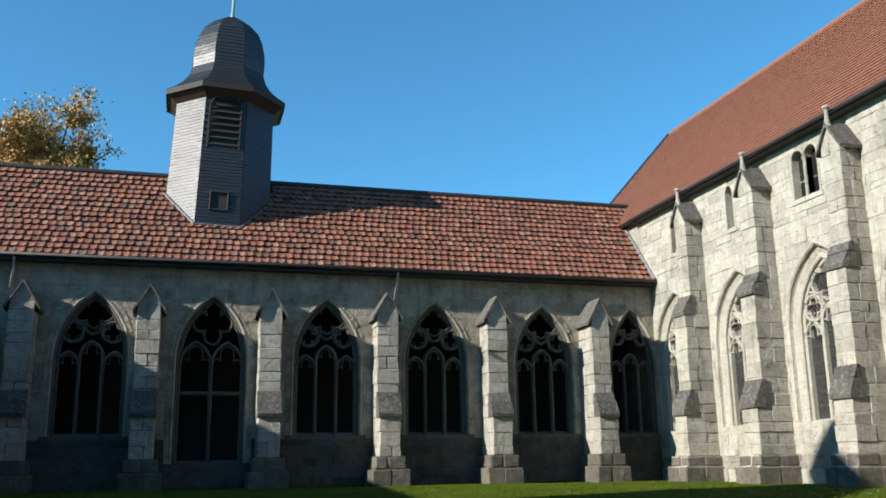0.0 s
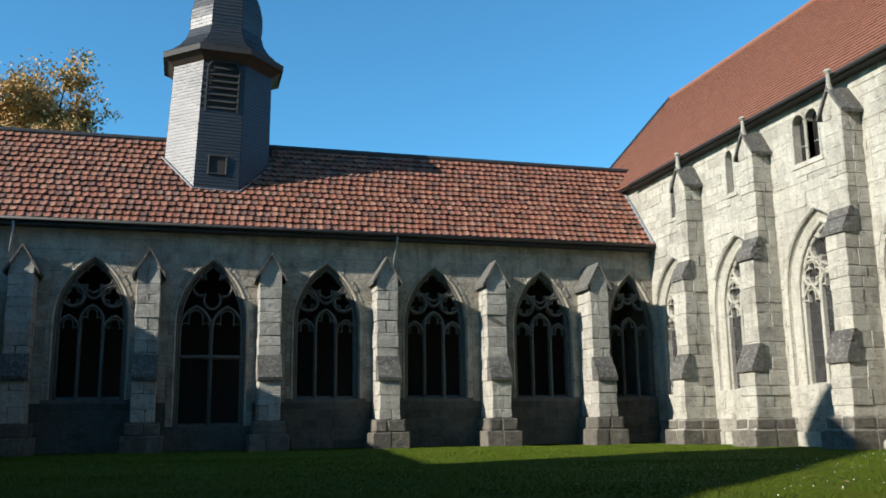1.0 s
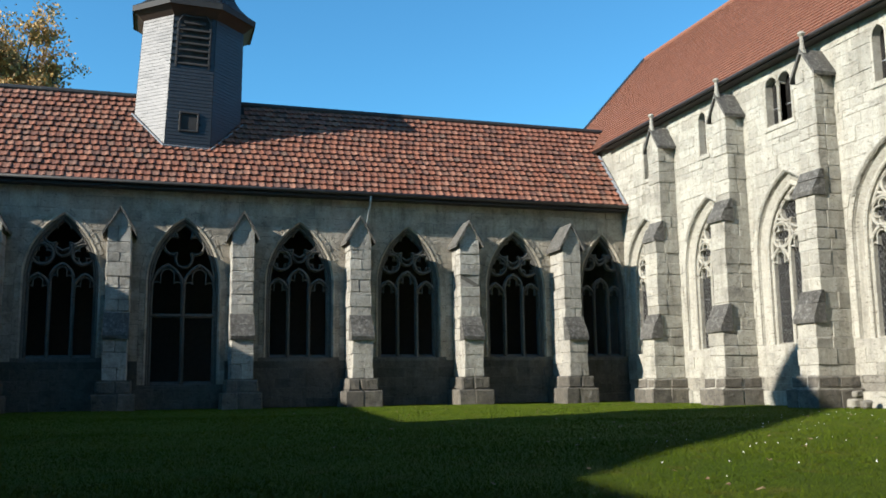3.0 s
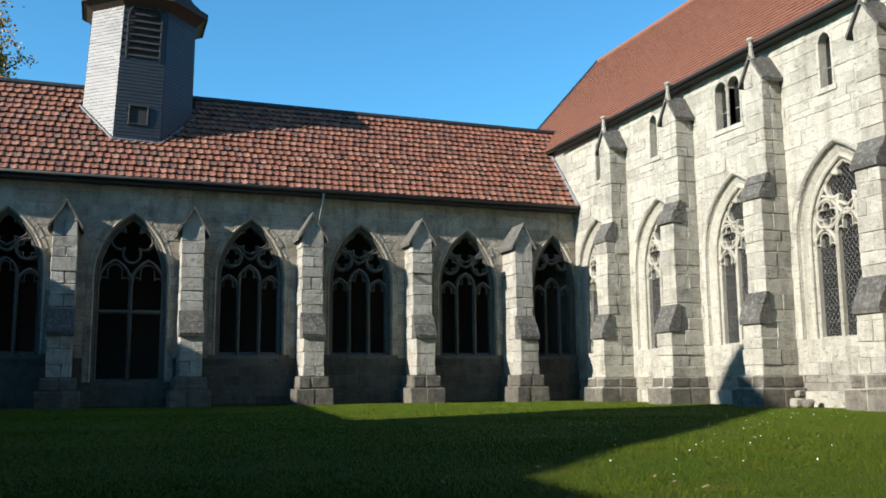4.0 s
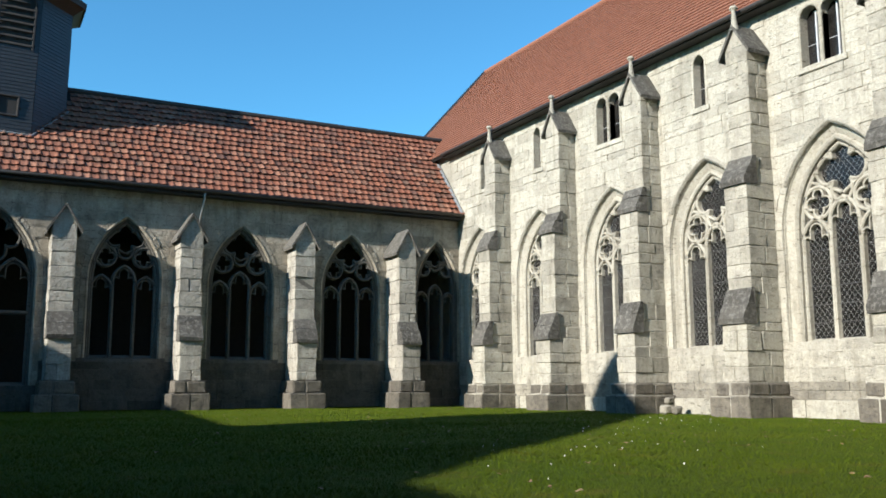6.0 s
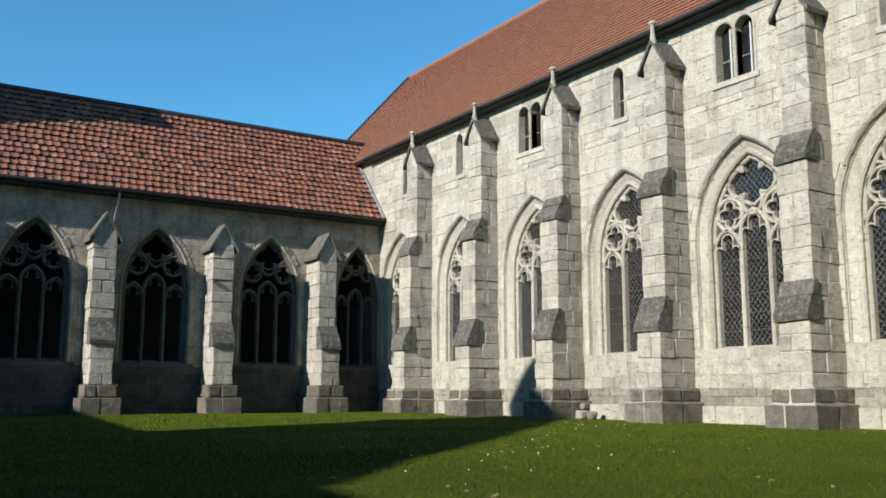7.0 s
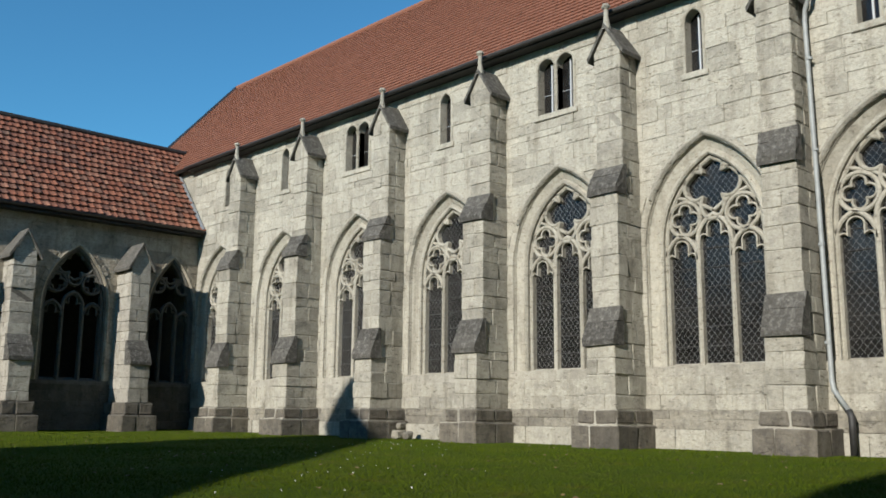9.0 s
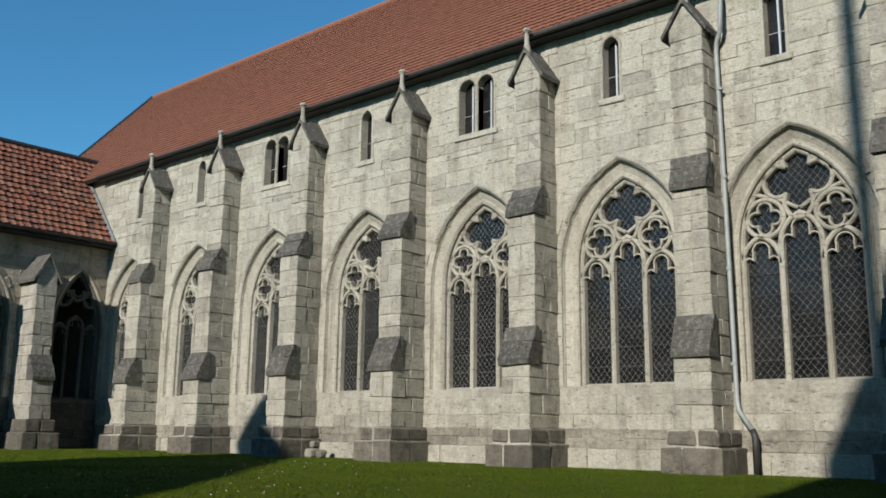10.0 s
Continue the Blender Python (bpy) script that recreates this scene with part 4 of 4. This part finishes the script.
def build_tall_range():
    m = FRAME_B(0)
    ops = [Opening(y, HALF_B, SILL_B, SPRING_B, APEX_B, 0.2) for y in B_BAYS][::-1]
    wall = wall_core("wall_tall_range", m, B_NEAR, B_FAR, 8.3, 0.9, ops, M_MORTAR, "pale limestone ashlar wall with tall pointed windows")
    lay_courses(wall, B_NEAR, 34.0, 0.85, 1.6, [], lambda x, z: True, M_BUTT, 0.25, 0.4, (0.35, 1.0), cap=90)
    lay_courses(wall, B_NEAR, 34.0, 1.6, 8.3, ops, lambda x, z: 3.5 < x < 13.5, M_LIME, 0.22, 0.5, (0.3, 1.05))
    lay_courses(wall, B_NEAR, 34.0, 0.42, 0.85, [], lambda x, z: True, M_PLINTH2, 0.2, 0.26, (0.5, 1.1), 0.02)
    lay_courses(wall, B_NEAR, 34.0, -0.1, 0.42, [], lambda x, z: True, M_BUTT, 0.3, 0.4, (0.6, 1.3), 0.07)
    for o in ops:
        lay_ring(wall, o, M_LIME, 0.02, hood=True)
    for i, o in enumerate(ops[::-1]):
        light = Opening(o.x, 1.37, o.sill, o.spring, 6.84, 0.0)
        traceried_window(11 + i, m @ pose(0, -0.06, 0), light, M_TRACERY, "three-light pointed window with pale stone tracery and wire lattice", True, reveal=o)
    # upper storey with its small windows
    small, groups = [], []
    for y, n in ((6.63, 1), (10.63, 1), (14.82, 2), (19.06, 1), (23.3, 2), (27.5, 1), (31.4, 1)):
        g = []
        for k in range(n):
            x = y + (k - 0.5 * (n - 1)) * 0.64
            g.append(Opening(x, 0.3 if n > 1 else 0.24, 8.72, 10.0, 10.3, 0.0))
        small += g
        groups.append(g)
    up = Matrix.Translation((0, 0, 8.3))
    flat = [Opening(o.x, o.half, o.sill - 8.3, o.spring - 8.3, o.apex - 8.3, 0.02) for o in small]
    upper = wall_core("wall_upper", m @ up, B_NEAR, B_FAR, 2.75, 0.9, flat, M_MORTAR, "pale limestone upper wall with small round-headed windows")
    lay_courses(upper, B_NEAR, 34.0, 0.0, 2.7, flat, lambda x, z: 5 < x < 20, M_LIME, 0.22, 0.46, (0.3, 0.95))
    for i, g in enumerate(groups):
        small_window(31 + i, m, g, "paired round-headed upper windows with white casements" if len(g) > 1 else "single round-headed upper window")
    for y in B_BUTTS:
        k = 0.82 if y == 8.36 else 1.0
        buttress(FRAME_B(y), [(0.85, 2.35, 0.41, 1.26 * k), (2.35, 5.95, 0.4, 1.0 * k), (5.95, 9.7, 0.385, 0.72)],
                 [(-0.15, 0.5, 0.66, 1.56 * k), (0.5, 0.86, 0.56, 1.44 * k)],
                 [(2.3, 3.2, 0.41, 1.26 * k, 1.0 * k), (5.9, 6.65, 0.4, 1.0 * k, 0.72)], (0.42, 0.54, 9.68, 10.32, 0.72),
                 "tall stepped limestone buttress with sloping slabs, gabled cap and finial", M_BUTT, M_SLAB, 0.4, True, M_MORTAR)
    # room behind the windows, its plaster coloured dark to stand for indoor shade
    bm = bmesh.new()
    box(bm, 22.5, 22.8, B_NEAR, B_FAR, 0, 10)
    tagged(new("wall_inner", finish(bm, "wall_inner", M_SHADEPLASTER)), "inner wall behind the windows, plaster coloured dark for shade", "wall", kind="structure")
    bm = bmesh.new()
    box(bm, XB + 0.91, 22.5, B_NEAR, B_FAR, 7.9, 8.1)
    tagged(new("ceiling_lower", finish(bm, "ceiling_lower", M_SHADEPLASTER)), "ceiling behind the tall windows, coloured dark for shade", "ceiling", kind="structure")
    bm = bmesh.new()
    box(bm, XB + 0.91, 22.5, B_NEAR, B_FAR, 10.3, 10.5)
    tagged(new("ceiling_upper", finish(bm, "ceiling_upper", M_SHADEPLASTER)), "ceiling of the upper storey, coloured dark for shade", "ceiling", kind="structure")
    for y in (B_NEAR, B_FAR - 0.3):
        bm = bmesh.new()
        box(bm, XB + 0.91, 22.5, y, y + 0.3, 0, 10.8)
        tagged(new("wall_end", finish(bm, "wall_end", M_SHADEPLASTER)), "end wall of the tall range", "wall", kind="structure")
    # roof
    (xe, ze), (xr, zr) = EAVE_B, RIDGE_B
    upv = Vector((xr - xe, 0, zr - ze))
    fr = roof_frame(xe, B_FAR, ze, (0, -1, 0), upv)
    roof = thing("roof_tall_range", fr, "steep red plain-tile roof of the tall range", "roof", kind="structure")
    length = B_FAR - B_NEAR
    bm = bmesh.new()
    box(bm, 0, length, 0.0, upv.length, -0.12, 0.0)
    part("roof_deck", bm, M_DARKWOOD, roof)
    build_plain_tiles(roof, length, upv.length, lambda u, v: True)
    bm = bmesh.new()
    tube(bm, [(0, upv.length, 0.0), (length, upv.length, 0.0)], 0.13, 10)
    part("ridge_capping", bm, M_PLAINTILE, roof)
    bm = bmesh.new()
    tube(bm, [(0.0, 0, 0.04), (0.0, upv.length, 0.04)], 0.1, 6)
    part("verge", bm, M_SLATE, roof, "dark slated verge")
    bm = bmesh.new()
    add_faces(bm, [(xr, B_NEAR, zr), (xr, B_FAR, zr), (xr + 6, B_FAR, ze), (xr + 6, B_NEAR, ze)], [(0, 1, 2, 3)])
    tagged(new("roof_back", finish(bm, "roof_back", M_PLAINTILE)), "rear slope of the tall roof", "roof", kind="structure")
    bm = bmesh.new()
    tube(bm, [(xe - 0.08, B_NEAR, ze - 0.03), (xe - 0.08, 34.3, ze - 0.03)], 0.07, 10)
    tagged(new("gutter", finish(bm, "gutter", M_GUTTER, True)), "dark metal eaves gutter along the tall roof", "gutter")
    bm = bmesh.new()
    box(bm, xe - 0.02, XB, B_NEAR, 34.3, ze - 0.13, ze - 0.07)
    tagged(new("soffit", finish(bm, "soffit", M_DARKWOOD)), "dark timber soffit board", "soffit", kind="structure")
    # downpipe beside a buttress
    bm = bmesh.new()
    y = 7.88
    tube(bm, [(xe - 0.05, y - 0.22, 10.7), (xe + 0.05, y - 0.22, 10.3), (18.1, y - 0.22, 9.75), (18.2, y - 0.16, 9.5), (18.3, y - 0.02, 9.3), (18.31, y, 9.05), (18.31, y - 0.05, 5.0), (18.31, y - 0.08, 1.45),
              (18.29, y - 0.12, 1.25), (18.25, y - 0.4, 0.85)], 0.052, 10)
    pipe = tagged(new("downpipe", finish(bm, "downpipe", M_ZINC, True)), "grey zinc downpipe fixed beside a buttress", "pipe")
    bm = bmesh.new()
    tube(bm, [(18.25, y - 0.4, 0.86), (18.22, y - 0.46, 0.72), (18.22, y - 0.46, 0.0)], 0.07, 10)
    part("standpipe", bm, M_IRON, pipe, "black cast-iron foot of the downpipe", True)
    for z in (2.2, 4.2, 6.2, 8.2):
        bm = bmesh.new()
        tube(bm, [(18.31, y - 0.05, z - 0.03), (18.31, y - 0.05, z + 0.03)], 0.068, 10)
        part("pipe_clip", bm, M_ZINC, pipe)


# ---- buildings out of view that shade the court ----
def slab_wall(name, x0, x1, outline, label, category):
    """A standing wall between x0 and x1 with an outline of (y, z)."""
    bm = bmesh.new()
    a, b = ([bm.verts.new((x, y, z)) for y, z in outline] for x in (x0, x1))
    bm.faces.new(a)
    bm.faces.new(b[::-1])
    for i in range(len(a)):
        k = (i + 1) % len(a)
        bm.faces.new((a[i], b[i], b[k], a[k]))
    tagged(new(name, finish(bm, name, M_GREY)), label, category, kind="structure")


def build_west_side():
    bm = bmesh.new()
    near, far = ([bm.verts.new((x, y, z)) for x, z in ((-7.3, 0), (-7.3, e), (-11.2, r), (-14.5, e), (-14.5, 0))] for y, e, r in ((2.0, 4.4, 6.95), (33.5, 6.2, 9.1)))
    bm.faces.new(near)
    bm.faces.new(far[::-1])
    for i in range(5):
        k = (i + 1) % 5
        bm.faces.new((near[i], far[i], far[k], near[k]))
    tagged(new("west_range", finish(bm, "west_range", M_GREY)), "low grey stone west range of the cloister", "building", kind="structure")
    # Unseen block closing the south side, made high and near to cut sky light.
    bm = bmesh.new()
    prism(bm, [(-11, 0), (-11, 13), (18.0, 13), (18.0, 0)], -3.6, -4.6)
    prism(bm, [(-11, 13.0), (18.0, 13.0), (18.0, 22.0), (-11, 22.0)], -3.8, -9.0)
    tagged(new("south_range", finish(bm, "south_range", M_GREY)), "unseen high block added south of the court to cut sky light", "building", kind="structure")
    slab_wall("church_ruin", -12.6, -11.9, ((3.63, 0), (14.6, 0), (15.2, 8.8), (18.3, 15.35), (17.75, 16.1), (17.05, 16.75), (15.63, 15.04), (3.63, 7.3)), "standing fragment of the ruined church gable", "ruin")
    slab_wall("church_wall", -12.6, -11.9, ((-14, 0), (-0.35, 0), (-0.27, 10.1), (-0.12, 15.36), (-1.28, 17.85), (-3.04, 21.55), (-5.0, 22.0), (-14, 21.55)), "high ruined church wall", "ruin")
    # Unseen mast, added only to throw the narrow upright shadow on the tall range.
    slab_wall("ruin_pinnacle", -12.4, -12.1, ((-1.3, 16.5), (-1.0, 16.5), (-0.98, 25.5), (-1.12, 27.0), (-1.26, 25.5)), "unseen thin mast added to cast a narrow shadow strip", "ruin")


def build_tree(x, y, hgt, spread, seed, colours):
    r = random.Random(seed)
    top = thing("tree", pose(x, y, -0.1), "autumn tree with thinning golden-brown leaves", "tree", "trees behind the roof")
    bm = bmesh.new()
    tips = []
    tube(bm, [(0, 0, 0), (0.1, 0, hgt * 0.25), (0.25, 0.1, hgt * 0.5), (0.2, 0, hgt * 0.8)], [0.5, 0.42, 0.3, 0.08], 8)
    for i in range(56):
        z0 = hgt * r.uniform(0.28, 0.8)
        a, l = r.uniform(0, 6.28), spread * r.uniform(0.5, 1.0) * (1.25 - 0.6 * z0 / hgt)
        p0 = Vector((0.2, 0.05, z0))
        p1 = p0 + Vector((math.cos(a) * l * 0.5, math.sin(a) * l * 0.5, l * r.uniform(0.2, 0.4)))
        p2 = p0 + Vector((math.cos(a) * l, math.sin(a) * l, l * r.uniform(0.45, 0.8)))
        tube(bm, [p0, p1, p2], [0.12, 0.07, 0.02], 5)
        for k in range(7):
            q0 = p0.lerp(p1, r.random()) if k < 2 else p1.lerp(p2, r.random())
            q1 = q0 + Vector((r.gauss(0, 1), r.gauss(0, 1), r.gauss(0.5, 0.7))) * spread * 0.17
            tube(bm, [q0, (q0 + q1) / 2 + Vector((0, 0, 0.1)), q1], [0.04, 0.025, 0.01], 4)
            tips.append(q1)
            tips.append((q0 + q1) / 2)
        tips.append(p2)
    part("trunk", bm, M_BARK, top)
    vs, fs = [], []
    for t in tips:
        if r.random() < 0.06:
            continue
        size = r.uniform(0.25, 0.6)
        for k in range(r.randint(70, 115)):
            c = t + Vector((r.gauss(0, size), r.gauss(0, size), r.gauss(0, size * 0.75)))
            u = Vector((r.gauss(0, 1), r.gauss(0, 1), r.gauss(0, 1))).normalized()
            v = u.cross(Vector((r.gauss(0, 1), r.gauss(0, 1), r.gauss(0, 1)))).normalized()
            s = r.uniform(0.085, 0.145)
            n = len(vs)
            vs += [c - u * s, c + v * s * 0.6, c + u * s, c - v * s * 0.6]
            fs.append((n, n + 1, n + 2, n + 3))
    me = bpy.data.meshes.new("crown")
    me.from_pydata(vs, [], fs)
    me.materials.append(colours)
    ob = new("crown", me)
    ob.parent = top
    tagged(ob, "loose golden-brown autumn foliage", kind="stuff")


def leaf_material(name, stops):
    m, nt, b = material(name)
    base = ramp(nt, piece_random(nt), [(i / (len(stops) - 1), c) for i, c in enumerate(stops)])
    nt.links.new(base, b.inputs["Base Color"])
    b.inputs["Roughness"].default_value = 0.7
    return m


M_BARK = simple_material("bark", (0.075, 0.06, 0.05), (0.045, 0.036, 0.03), 0.9)
M_GOLD = leaf_material("golden_leaves", [(0.46, 0.27, 0.075), (0.36, 0.19, 0.055), (0.44, 0.28, 0.09), (0.2, 0.11, 0.045), (0.54, 0.34, 0.1)])
M_RUSSET = leaf_material("russet_leaves", [(0.07, 0.035, 0.022), (0.1, 0.05, 0.028), (0.055, 0.032, 0.024)])

build_ground()
build_west_side()
build_turret()
build_cloister()
build_tall_range()
build_tree(-8.9, 62, 26.2, 5.4, 5, M_GOLD)
build_tree(-15.5, 66, 26.5, 6.5, 9, M_GOLD)
build_tree(-4.4, 66, 20.6, 2.8, 4, M_RUSSET)
build_grass()


# ---- small things on the lawn ----
def build_debris():
    r = random.Random(21)
    for i, (x, y, z, k) in enumerate(((17.55, 19.95, 0.12, 0.17), (17.7, 19.7, 0.1, 0.14), (17.6, 19.88, 0.36, 0.13))):
        bm = bmesh.new()
        worn_box(bm, -k, k, -k * 0.8, k * 0.8, -k * 0.75, k * 0.75, k * 0.3, k * 0.14)
        ob = new("rubble_stone", finish(bm, "rubble_stone", M_PLINTH2))
        ob.location = (x, y, z)
        tagged(ob, "loose lump of pale rubble stone beside a buttress", "stone", "rubble")


def build_litter():
    """Fallen leaves and daisies scattered over the grass."""
    r = random.Random(12)
    for name, mat, count, size, label in (("fallen_leaves", M_LITTER, 220, 0.022, "scattered dry fallen leaves"), ("daisies", M_DAISY, 60, 0.0075, "small white daisies in the grass")):
        vs, fs = [], []
        for i in range(count):
            x, y = r.uniform(2, 17), r.uniform(4.5, 30)
            if name == "daisies":
                t = r.random()
                x, y = 3.5 + 10.5 * t + r.gauss(0.6, 0.9), 7.5 + 9.7 * t + r.gauss(-0.6, 0.8)
            z, n, a = lawn_z(x, y) + 0.05, len(vs), r.uniform(0, 6.28)
            k = size * r.uniform(0.6, 1.3)
            ring = [(x + k * math.cos(a + q * 1.05) * (1 if q % 3 else 1.4), y + k * math.sin(a + q * 1.05) * (1 if q % 3 else 1.4), z + r.uniform(-0.01, 0.015)) for q in range(6)]
            vs += ring
            fs.append(tuple(range(n, n + 6)))
        me = bpy.data.meshes.new(name)
        me.from_pydata(vs, [], fs)
        me.materials.append(mat)
        tagged(new(name, me), label, "leaves" if mat == M_LITTER else "flowers", kind="stuff")


M_LITTER = leaf_material("dry_leaves", [(0.18, 0.12, 0.05), (0.22, 0.16, 0.08), (0.12, 0.075, 0.035)])
M_DAISY = leaf_material("daisy_petals", [(0.7, 0.7, 0.66), (0.6, 0.6, 0.55)])
build_debris()
build_litter()
